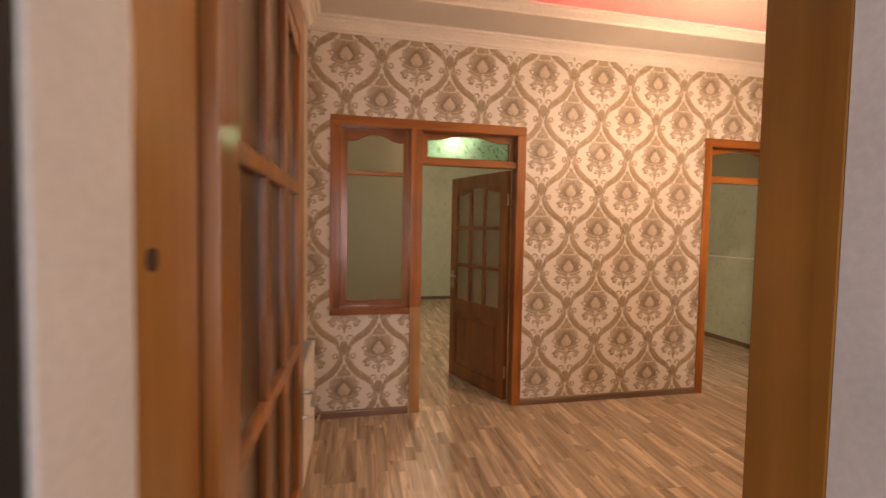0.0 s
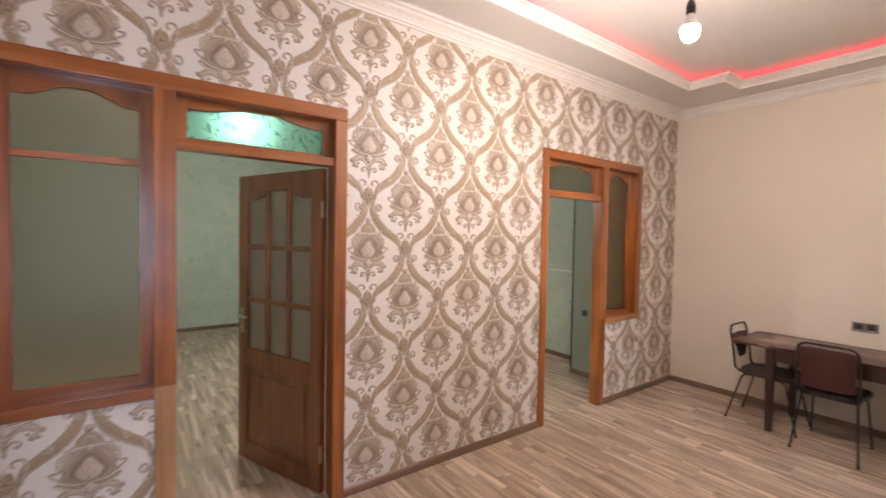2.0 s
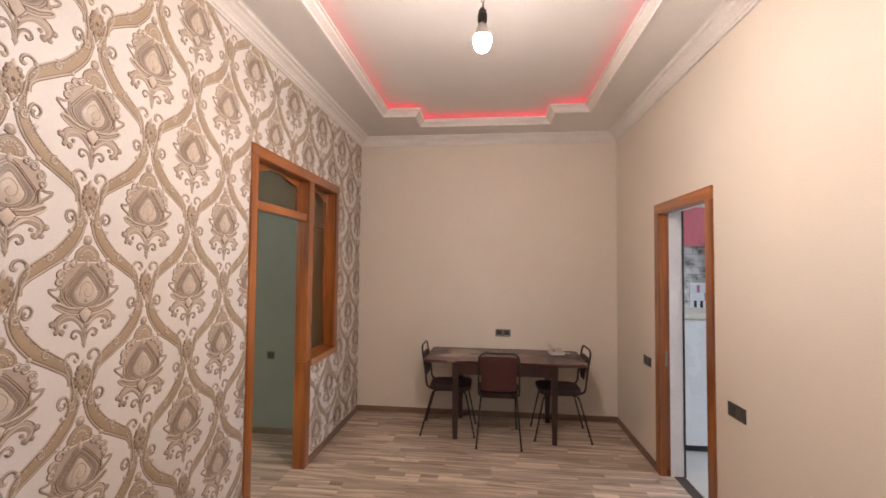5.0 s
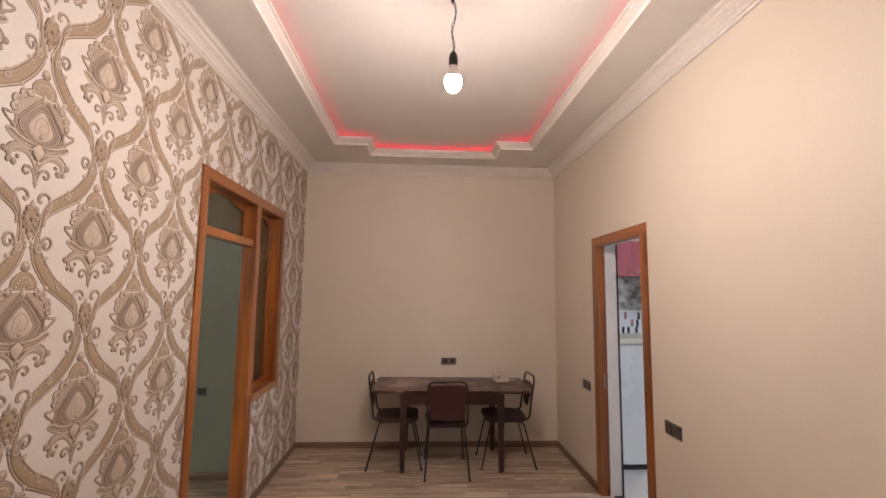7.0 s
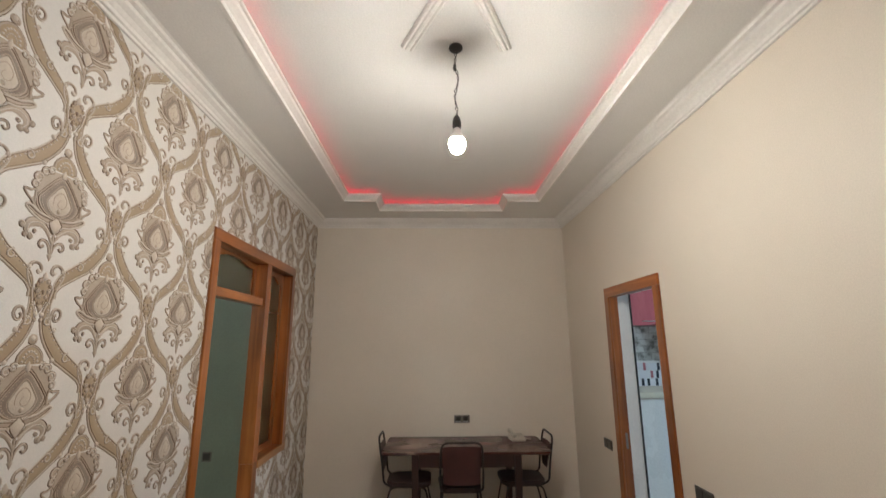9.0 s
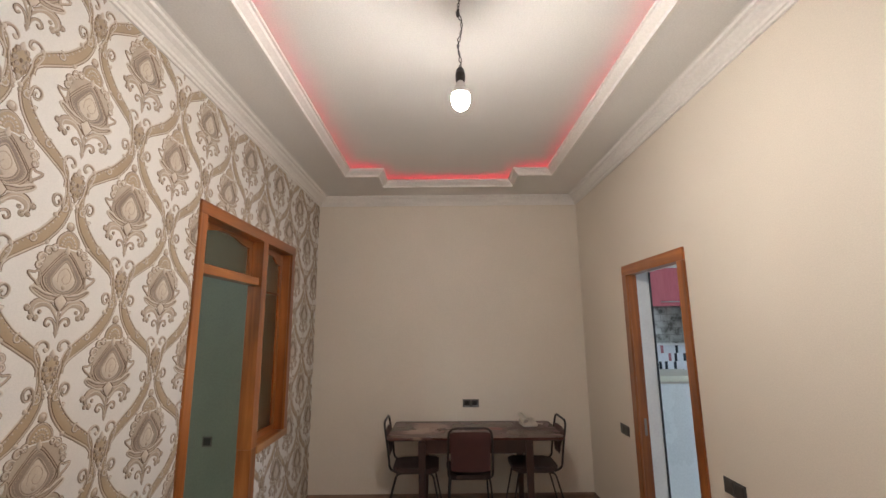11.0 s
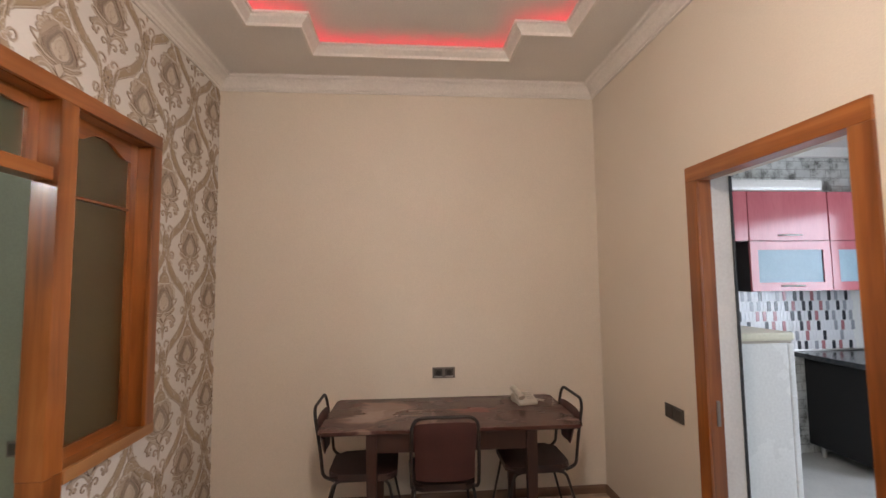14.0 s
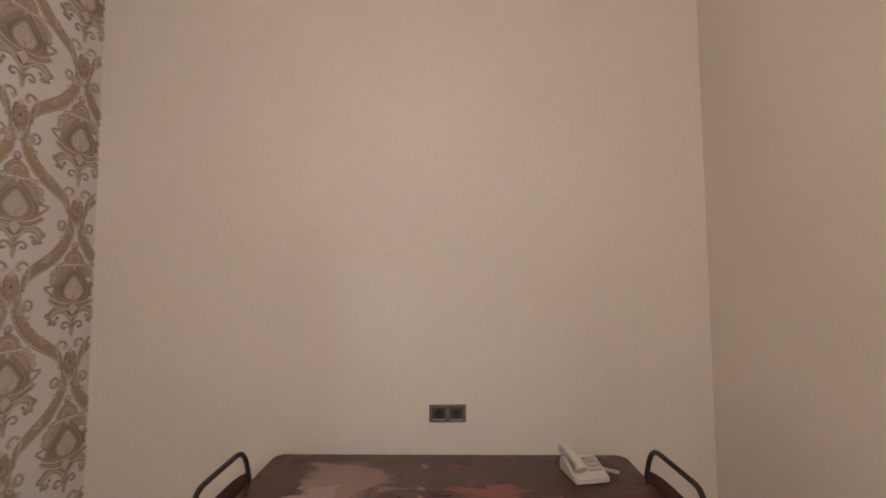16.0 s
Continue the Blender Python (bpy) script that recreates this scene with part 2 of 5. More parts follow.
def green_paper():
    m, n, l, b = mat("green_wallpaper", 0.55)
    mp = coords(n, l)
    big = noise_tex(n, l, mp.outputs[0], 2.2, 6, 0.65, 0.8)
    leaf = n.new("ShaderNodeTexVoronoi")
    leaf.inputs["Scale"].default_value = 20
    sm = coords(n, l, (1, 1, 0.6))
    dn = noise_tex(n, l, sm.outputs[0], 9, 3)
    l.new(mix(n, l, 0.25, sm.outputs[0], dn.outputs["Color"]), leaf.inputs["Vector"])
    r = ramp(n, l, big.outputs[0], [(0.3, (0.41, 0.49, 0.38)), (0.7, (0.52, 0.59, 0.47))])
    r2 = ramp(n, l, leaf.outputs["Distance"], [(0.10, (0.70, 0.76, 0.69)), (0.32, (1, 1, 1))])
    l.new(mix(n, l, 1.0, r.outputs[0], r2.outputs[0], "MULTIPLY"), b.inputs["Base Color"])
    fine = noise_tex(n, l, mp.outputs[0], 120, 3)
    bump(n, l, b, fine.outputs[0], 0.3, 0.001)
    return m


M_GREEN = green_paper()


def brick_paper():
    """Printed kitchen wallpaper: pale grey stone blocks."""
    m, n, l, b = mat("stone_print_wallpaper", 0.6)
    mp = coords(n, l)
    sw = n.new("ShaderNodeSeparateXYZ")
    l.new(mp.outputs[0], sw.inputs[0])
    s = n.new("ShaderNodeMath")
    l.new(sw.outputs[0], s.inputs[0])
    l.new(sw.outputs[1], s.inputs[1])
    c = n.new("ShaderNodeCombineXYZ")
    l.new(s.outputs[0], c.inputs[0])
    l.new(sw.outputs[2], c.inputs[1])
    bt = n.new("ShaderNodeTexBrick")
    bt.inputs["Scale"].default_value = 3.2
    bt.inputs["Color1"].default_value, bt.inputs["Color2"].default_value = (0.55, 0.56, 0.54, 1), (0.70, 0.71, 0.69, 1)
    bt.inputs["Mortar"].default_value, bt.inputs["Mortar Size"].default_value = (0.42, 0.42, 0.40, 1), 0.012
    l.new(c.outputs[0], bt.inputs["Vector"])
    t = noise_tex(n, l, mp.outputs[0], 7, 6, 0.7)
    r = ramp(n, l, t.outputs[0], [(0.38, (0.20, 0.19, 0.17)), (0.47, (0.72, 0.71, 0.68)), (0.56, (0.97, 0.97, 0.95)), (0.7, (1, 1, 1))])
    l.new(mix(n, l, 0.9, bt.outputs[0], r.outputs[0], "MULTIPLY"), b.inputs["Base Color"])
    return m


M_STONE = brick_paper()


def laminate():
    """Three-strip laminate: each plank streaked along its length, every strip its own tone."""
    m, n, l, b = mat("laminate_plank", 0.36)
    tc, info = n.new("ShaderNodeTexCoord"), n.new("ShaderNodeObjectInfo")
    isl = n.new("ShaderNodeNewGeometry")
    sep = n.new("ShaderNodeSeparateXYZ")
    l.new(tc.outputs["UV"], sep.inputs[0])

    def math_node(op, a, v):
        k = n.new("ShaderNodeMath")
        k.operation = op
        for sock, q in zip(k.inputs, (a, v)):
            if isinstance(q, (int, float)):
                sock.default_value = q
            else:
                l.new(q, sock)
        return k.outputs[0]

    strip = math_node("FLOOR", math_node("MULTIPLY", sep.outputs[0], 3.0), 0)
    seed = math_node("ADD", math_node("MULTIPLY", info.outputs["Random"], 37.0), math_node("MULTIPLY", isl.outputs["Random Per Island"], 53.0))
    along = math_node("ADD", math_node("MULTIPLY", sep.outputs[1], 1.7), math_node("MULTIPLY", math_node("ADD", strip, seed), 0.37))
    block = math_node("FLOOR", along, 0)
    comb = n.new("ShaderNodeCombineXYZ")
    l.new(strip, comb.inputs[0])
    l.new(block, comb.inputs[1])
    l.new(seed, comb.inputs[2])
    wn = n.new("ShaderNodeTexWhiteNoise")
    l.new(comb.outputs[0], wn.inputs["Vector"])
    tone = ramp(n, l, wn.outputs["Value"], [(0.0, (0.385, 0.295, 0.22)), (0.5, (0.445, 0.35, 0.268)), (1.0, (0.515, 0.42, 0.335))])
    c2 = n.new("ShaderNodeCombineXYZ")
    l.new(math_node("ADD", math_node("MULTIPLY", sep.outputs[0], 1.05), math_node("MULTIPLY", seed, 3.1)), c2.inputs[0])
    l.new(math_node("MULTIPLY", sep.outputs[1], 0.42), c2.inputs[1])
    l.new(math_node("MULTIPLY", wn.outputs["Value"], 17.0), c2.inputs[2])
    st = noise_tex(n, l, c2.outputs[0], 2.6, 3, 0.5, 0.8)
    streak = ramp(n, l, st.outputs[0], [(0.32, (0.52, 0.47, 0.43)), (0.44, (0.82, 0.79, 0.76)), (0.55, (1.0, 0.99, 0.98)), (0.60, (1.32, 1.33, 1.32)), (0.68, (1.5, 1.5, 1.48))])
    c = mix(n, l, 0.95, tone.outputs[0], streak.outputs[0], "MULTIPLY")
    vein = noise_tex(n, l, c2.outputs[0], 6.5, 2, 0.4, 1.4)
    dark = ramp(n, l, vein.outputs[0], [(0.28, (0.50, 0.44, 0.38)), (0.36, (1, 1, 1))])
    c = mix(n, l, 0.9, c, dark.outputs[0], "MULTIPLY")
    l.new(c, b.inputs["Base Color"])
    rr = n.new("ShaderNodeMapRange")
    rr.inputs["To Min"].default_value, rr.inputs["To Max"].default_value = 0.30, 0.46
    l.new(st.outputs[0], rr.inputs[0])
    l.new(rr.outputs[0], b.inputs["Roughness"])
    bump(n, l, b, st.outputs[0], 0.08, 0.001)
    return m


M_PLANK = laminate()
M_SUBFLOOR = mottled("dark_underlay", (0.05, 0.04, 0.03), (0.08, 0.06, 0.05), 3, 0.8, 60, 0.1)


def table_finish():
    """Brown lacquered top, rubbed through in pale patches with water marks."""
    m, n, l, b = mat("worn_brown_tabletop", 0.3)
    flat, mp = coords(n, l), coords(n, l, (1.0, 0.5, 1))
    a = noise_tex(n, l, mp.outputs[0], 6.0, 3, 0.5, 0.5)
    f = noise_tex(n, l, mp.outputs[0], 30, 4)

    def patch(cx, cy, rx, ry, low, high):
        """Where the finish is rubbed, in a ragged patch round a spot of the top."""
        m2 = n.new("ShaderNodeMapping")
        m2.vector_type = "TEXTURE"
        l.new(flat.outputs[0], m2.inputs[0])
        m2.inputs["Location"].default_value, m2.inputs["Scale"].default_value = (cx, cy, 0.745), (rx, ry, 1)
        d = n.new("ShaderNodeVectorMath")
        d.operation = "LENGTH"
        l.new(m2.outputs[0], d.inputs[0])
        s = n.new("ShaderNodeMath")
        s.operation = "MULTIPLY_ADD"
        l.new(d.outputs["Value"], s.inputs[0])
        s.inputs[1].default_value = -0.16
        l.new(a.outputs[0], s.inputs[2])
        return ramp(n, l, s.outputs[0], [(low, (0, 0, 0)), (high, (1, 1, 1))]).outputs[0]

    base = ramp(n, l, f.outputs[0], [(0.3, (0.058, 0.019, 0.015)), (0.7, (0.080, 0.028, 0.022))])
    c = mix(n, l, patch(0.02, 0.40, 0.22, 0.30, 0.36, 0.44), base.outputs[0], (0.25, 0.165, 0.13))
    c = mix(n, l, patch(-0.06, 0.52, 0.10, 0.12, 0.40, 0.46), c, (0.34, 0.25, 0.21))
    c = mix(n, l, patch(0.10, -0.14, 0.16, 0.16, 0.37, 0.42), c, (0.23, 0.075, 0.058))
    c = mix(n, l, patch(-0.26, -0.60, 0.06, 0.14, 0.38, 0.44), c, (0.27, 0.17, 0.14))
    c = mix(n, l, patch(0.05, 0.10, 0.30, 0.025, 0.40, 0.46), c, (0.24, 0.15, 0.12))
    l.new(c, b.inputs["Base Color"])
    l.new(ramp(n, l, a.outputs[0], [(0.4, (0.2, 0.2, 0.2)), (0.62, (0.42, 0.42, 0.42))]).outputs[0], b.inputs["Roughness"])
    bump(n, l, b, f.outputs[0], 0.06, 0.001)
    return m


M_TABLETOP = table_finish()
M_TABLEW = wood("dark_brown_table_wood", (0.026, 0.0085, 0.006), (0.040, 0.013, 0.009), (0.058, 0.020, 0.013), "Z", 0.45, 0.2)

# ---------------------------------------------------------------- mesh helpers


def mesh_of(name, bm, material, smooth=False):
    me = bpy.data.meshes.new(name)
    bmesh.ops.recalc_face_normals(bm, faces=bm.faces)
    bm.to_mesh(me)
    bm.free()
    me.materials.append(material)
    if smooth:
        me.shade_smooth()
        me.set_sharp_from_angle(angle=radians(40))
    return me


def part(name, bm, material, parent=None, label="", smooth=False):
    ob = new(name, mesh_of(name, bm, material, smooth))
    ob.parent = parent
    return tagged(ob, label)


def structure(name, bm, material, label, category):
    return tagged(part(name, bm, material), label, category, kind="structure")


def thing(name, m, label, category, group="", kind=""):
    ob = new(name)
    ob.matrix_basis = m
    ob.empty_display_size = 0.1
    return tagged(ob, label, category, group, kind)


def bx(bm, x0, x1, y0, y1, z0, z1, bevel=0.0):
    g = bmesh.ops.create_cube(bm, size=1, matrix=Matrix.LocRotScale(((x0 + x1) / 2, (y0 + y1) / 2, (z0 + z1) / 2), None, (abs(x1 - x0), abs(y1 - y0), abs(z1 - z0))))
    if bevel:
        es = list({e for v in g["verts"] for e in v.link_edges})
        bmesh.ops.bevel(bm, geom=es, offset=bevel, segments=2, profile=0.6, affect="EDGES")
    return bm


def box(*a, bevel=0.0):
    return bx(bmesh.new(), *a, bevel=bevel)


def prism(bm, outline, place, a, b):
    """Extrudes a flat outline; place(u, v, w) turns outline and depth into a point."""
    lo = [bm.verts.new(place(u, v, a)) for u, v in outline]
    hi = [bm.verts.new(place(u, v, b)) for u, v in outline]
    bm.faces.new(lo), bm.faces.new(hi[::-1])
    for i in range(len(lo)):
        j = (i + 1) % len(lo)
        bm.faces.new((lo[i], hi[i], hi[j], lo[j]))
    return bm


def tube(bm, pts, r, seg=8, closed=False):
    pts = [Vector(p) for p in pts]
    rings, n = [], len(pts)
    up = None
    for i, p in enumerate(pts):
        a = pts[(i - 1) % n] if closed or i else p
        b = pts[(i + 1) % n] if closed or i < n - 1 else p
        d = (b - a).normalized()
        if up is None:
            up = d.orthogonal().normalized()
        up = (up - d * up.dot(d)).normalized()
        s = d.cross(up)
        rad = r(i / max(1, n - 1)) if callable(r) else r
        rings.append([bm.verts.new(p + rad * (math.cos(t) * up + math.sin(t) * s)) for t in (2 * math.pi * k / seg for k in range(seg))])
    for i in range(n if closed else n - 1):
        r0, r1 = rings[i], rings[(i + 1) % n]
        for k in range(seg):
            bm.faces.new((r0[k], r0[(k + 1) % seg], r1[(k + 1) % seg], r1[k]))
    if not closed:
        bm.faces.new(rings[0][::-1]), bm.faces.new(rings[-1])
    return bm


def rounded(pts, r, k=5):
    """Rounds the inner corners of a polyline."""
    pts = [Vector(p) for p in pts]
    out = [pts[0]]
    for a, p, b in zip(pts, pts[1:], pts[2:]):
        u, v = (a - p), (b - p)
        q = min(r, u.length * 0.49, v.length * 0.49)
        s, e = p + u.normalized() * q, p + v.normalized() * q
        for i in range(k + 1):
            t = i / k
            out.append(s * (1 - t) ** 2 + p * 2 * t * (1 - t) + e * t * t)
    return out + [pts[-1]]


def lathe(bm, prof, centre, seg=24):
    rings = []
    for r, z in prof:
        rings.append([bm.verts.new((centre[0] + r * math.cos(2 * math.pi * k / seg), centre[1] + r * math.sin(2 * math.pi * k / seg), centre[2] + z)) for k in range(seg)])
    for a, b in zip(rings, rings[1:]):
        for k in range(seg):
            bm.faces.new((a[k], a[(k + 1) % seg], b[(k + 1) % seg], b[k]))
    bm.faces.new(rings[0][::-1]), bm.faces.new(rings[-1])
    return bm


def inset_poly(poly, d):
    out = []
    for i, p in enumerate(poly):
        a, b = poly[i - 1], poly[(i + 1) % len(poly)]
        n = Vector((0, 0))
        for s, e in ((a, p), (p, b)):
            u = (Vector(e) - Vector(s)).normalized()
            n += Vector((-u.y, u.x))
        out.append((p[0] + n.x * d, p[1] + n.y * d))
    return out


def sweep_loop(bm, poly, prof, closed_prof=False):
    """Sweeps a profile of (inset, height) round a rectilinear polygon with mitred corners."""
    rings = [[bm.verts.new((x, y, z)) for x, y in inset_poly(poly, d)] for d, z in prof]
    pairs = list(zip(rings, rings[1:])) + ([(rings[-1], rings[0])] if closed_prof else [])
    n = len(poly)
    for a, b in pairs:
        for i in range(n):
            bm.faces.new((a[i], a[(i + 1) % n], b[(i + 1) % n], b[i]))
    return bm


def holed(us, vs, inside, place):
    """Boxes over a grid of cells, leaving out those whose middle is inside an opening."""
    bm = bmesh.new()
    for u0, u1 in zip(us, us[1:]):
        for v0, v1 in zip(vs, vs[1:]):
            if not inside((u0 + u1) / 2, (v0 + v1) / 2):
                bx(bm, *place(u0, u1, v0, v1))
    return bm


# ---------------------------------------------------------------- plan
XE, YN = 5.815, 2.835          # east and north wall faces; west face x = 0, south face y = 0
TN, TS = 0.10, 0.18            # thickness of the north partition and of the south wall
SOFFIT, CEIL, CORN = 3.09, 3.20, 2.995
U1 = dict(x0=0.172, x1=1.772, top=2.38, m0=0.80, m1=0.893, sill=0.825, rail=(2.032, 2.085), door="right")
U2 = dict(x0=3.528, x1=5.08, top=2.395, m0=4.385, m1=4.478, sill=0.80, rail=(1.99, 2.045), door="left")
CASE = 0.075

# ---------------------------------------------------------------- shell


def in_unit(x, z):
    if U1["x0"] + 0.03 < x < U1["m0"] + 0.02 and U1["sill"] + 0.03 < z < U1["top"] - 0.03:
        return True
    if U1["m0"] < x < U1["x1"] - 0.03 and z < U1["top"] - 0.03:
        return True
    if U2["m1"] - 0.02 < x < U2["x1"] - 0.03 and U2["sill"] + 0.03 < z < U2["top"] - 0.03:
        return True
    return U2["x0"] + 0.03 < x < U2["m1"] and z < U2["top"] - 0.03


us = [-0.2, U1["x0"] + 0.03, U1["m0"] + 0.02, U1["x1"] - 0.03, U2["x0"] + 0.03, U2["m1"] - 0.02, U2["x1"] - 0.03, XE + 0.15]
vs = [-0.02, U2["sill"] + 0.03, U1["sill"] + 0.03, U1["top"] - 0.03, U2["top"] - 0.03, 3.3]
wall_north = structure("wall_north", holed(us, vs, in_unit, lambda a, b, c, d: (a, b, YN, YN + TN, c, d)), M_PAPER, "wall papered in cream and taupe embossed damask", "wall")

D0, D1, DH = 0.160, 1.055, 2.24          # entrance opening
K0, K1, KH = 3.868, 4.665, 2.095          # kitchen opening


def in_south(x, z):
    return (D0 - 0.02 < x < D1 + 0.02 and z < DH + 0.02) or (K0 < x < K1 and z < KH)


structure("wall_south", holed([-0.2, D0 - 0.02, D1 + 0.02, K0, K1, 6.5], [-0.02, KH, DH + 0.02, 3.3], in_south, lambda a, b, c, d: (a, b, -TS, 0, c, d)), M_PLAIN, "plain cream papered wall with two door openings", "wall")
structure("wall_east", box(XE, XE + 0.15, 0, YN, -0.02, 3.3), M_PLAIN, "plain cream papered end wall", "wall")
W0, W1, WZ0, WZ1 = 1.14, 2.42, 0.84, 2.085
structure("wall_west", holed([0, W0, W1, YN], [-0.02, WZ0, WZ1, 3.3], lambda y, z: W0 < y < W1 and WZ0 < z < WZ1, lambda a, b, c, d: (-0.2, 0, a, b, c, d)), M_WEST, "cream painted wall round a white window", "wall")

TRAY = [(0.70, 0.432), (5.115, 0.432), (5.115, 0.751), (5.437, 0.751), (5.437, 2.087), (5.115, 2.087),
        (5.115, 2.402), (0.70, 2.402), (0.70, 2.087), (0.378, 2.087), (0.378, 0.751), (0.70, 0.751)]


def in_tray(x, y):
    return (0.70 < x < 5.115 and 0.432 < y < 2.402) or (0.378 < x < 5.437 and 0.751 < y < 2.087)


bm = holed([0, 0.378, 0.70, 5.115, 5.437, XE], [0, 0.432, 0.751, 2.087, 2.402, YN], in_tray, lambda a, b, c, d: (a, b, c, d, SOFFIT, SOFFIT + 0.02))
sweep_loop(bm, TRAY, [(-0.16, SOFFIT + 0.02), (-0.16, CEIL)])
bx(bm, -0.2, XE + 0.15, -TS, YN + TN, CEIL, CEIL + 0.12)
structure("ceiling", bm, M_CEIL, "white stepped tray ceiling with a lit cove", "ceiling")
bm = sweep_loop(bmesh.new(), TRAY, [(-0.012, SOFFIT + 0.001), (-0.012, SOFFIT - 0.006), (0.006, SOFFIT - 0.006), (0.010, SOFFIT + 0.010), (0.022, SOFFIT + 0.020), (0.040, SOFFIT + 0.034), (0.046, SOFFIT + 0.046), (0.058, SOFFIT + 0.048), (0.058, SOFFIT + 0.062), (0.036, SOFFIT + 0.062), (0.0, SOFFIT + 0.021)])
structure("trim_cove", bm, M_TRIMW, "white plaster moulding along the tray's edge", "moulding")
bm = sweep_loop(bmesh.new(), [(0, 0), (XE, 0), (XE, YN), (0, YN)],
                [(0.001, CORN), (0.014, CORN), (0.016, CORN + 0.012), (0.026, CORN + 0.016), (0.030, CORN + 0.030), (0.046, CORN + 0.048), (0.068, CORN + 0.062), (0.074, CORN + 0.074), (0.094, CORN + 0.078), (0.100, CORN + 0.090), (0.112, SOFFIT - 0.001)])
structure("trim_cornice", bm, M_TRIMW, "white moulded plaster cornice", "cornice")
led = thing("led_strip", pose(0, 0, 0), "glowing red light strip hidden in the ceiling cove", "light strip")
part("strip", sweep_loop(bmesh.new(), TRAY, [(-0.055, SOFFIT + 0.021), (-0.055, SOFFIT + 0.029), (-0.045, SOFFIT + 0.029), (-0.045, SOFFIT + 0.021)], True), M_LED, led)

# chevron moulding and lamp
chev = thing("ceiling_chevron", pose(2.432, 1.4, CEIL), "white ribbed plaster chevron fixed to the ceiling", "moulding")
for s, (ex, ey) in ((1, (0.521, 0.254)), (-1, (0.521, -0.259))):
    L = math.hypot(ex, ey)
    bm = bmesh.new()
    prism(bm, [(-0.034, 0), (-0.034, -0.010), (-0.026, -0.017), (-0.016, -0.010), (-0.009, -0.019), (0.004, -0.019), (0.012, -0.011), (0.022, -0.015), (0.032, -0.008), (0.032, 0)], lambda u, v, w: (w, u, v), -0.01, L)
    bm.transform(pose(0, 0, 0, 0, 0, math.degrees(math.atan2(ey, ex))))
    part("arm", bm, M_TRIMW, chev)

BX, BY = 2.945, 1.40


def pendant(m, bulb_material, label, drop):
    lamp = thing("pendant_bulb", m, label, "pendant lamp")
    part("ceiling_cup", lathe(bmesh.new(), [(0.034, 0), (0.036, -0.012), (0.026, -0.024), (0.012, -0.030), (0.004, -0.032)], (0, 0, 0)), M_BLACK, lamp, "small dark ceiling cup", True)
    for k in (0, 1):
        pts = []
        for i in range(61):
            t = i / 60
            sway, q = 0.010 * math.sin(t * 11.0) * math.sin(math.pi * t), 0.0042 + 0.002 * math.sin(t * 23.0)
            pts.append((q * math.cos(t * 34 + k * math.pi), q * math.sin(t * 34 + k * math.pi) + sway, -0.03 - (drop - 0.08) * t))
        part("cord", tube(bmesh.new(), pts, 0.0021, 6), M_TUBE, lamp, "twisted dark flex", True)
    part("connector", tube(bmesh.new(), rounded([(0.003, 0.004, -0.10), (0.006, 0.010, -0.118), (0.002, 0.006, -0.136)], 0.01), 0.0065, 8), M_BLACK, lamp, "taped joint", True)
    part("socket", lathe(bmesh.new(), [(0.006, 0.062), (0.010, 0.056), (0.018, 0.046), (0.0195, 0.030), (0.0215, 0.028), (0.0215, 0.0), (0.019, -0.010)], (0, 0, -drop)), M_BLACK, lamp, "black bakelite lamp holder", True)
    part("bulb_base", lathe(bmesh.new(), [(0.014, -0.010), (0.0165, -0.018), (0.021, -0.032), (0.029, -0.048), (0.0350, -0.062), (0.0388, -0.0755)], (0, 0, -drop)), M_PVC, lamp, "white plastic bulb neck", True)
    part("bulb", lathe(bmesh.new(), [(0.0384, -0.076), (0.040, -0.090), (0.0385, -0.106), (0.034, -0.120), (0.026, -0.132), (0.015, -0.140), (0.004, -0.1425)], (0, 0, -drop)), bulb_material, lamp, "lit pear-shaped bulb", True)
    return lamp


pendant(pose(BX, BY, CEIL), M_BULB, "bare lit bulb hanging on a twisted cord", 0.452)

# ---------------------------------------------------------------- skirting


def skirting(name, runs, label="dark brown wooden baseboard"):
    base = thing(name, pose(0, 0, 0), label, "baseboard", kind="structure")
    for (x0, y0), (x1, y1), (nx, ny) in runs:
        prof = [(0, 0), (0.014, 0), (0.014, 0.042), (0.010, 0.052), (0.004, 0.058), (0, 0.058)]
        d = Vector((x1 - x0, y1 - y0)).normalized()
        L = math.hypot(x1 - x0, y1 - y0)
        bm = prism(bmesh.new(), prof, lambda u, v, w: (x0 + d.x * w + nx * u, y0 + d.y * w + ny * u, v), 0, L)
        part("board", bm, M_BASE if abs(d.x) > 0.5 else M_BASEY, base)
    return base


skirting("baseboard", [((0.0, YN), (U1["m0"] - 0.001, YN), (0, -1)), ((U1["x1"], YN), (U2["x0"], YN), (0, -1)), ((U2["m1"] + 0.001, YN), (XE - 0.014, YN), (0, -1)),
                       ((XE, 0.014), (XE, YN), (-1, 0)), ((K1 + 0.06, 0), (XE, 0), (0, 1)), ((D1 + 0.085, 0), (K0 - 0.06, 0), (0, 1)), ((0, 0.10), (0, YN - 0.014), (1, 0))])

# ---------------------------------------------------------------- joinery


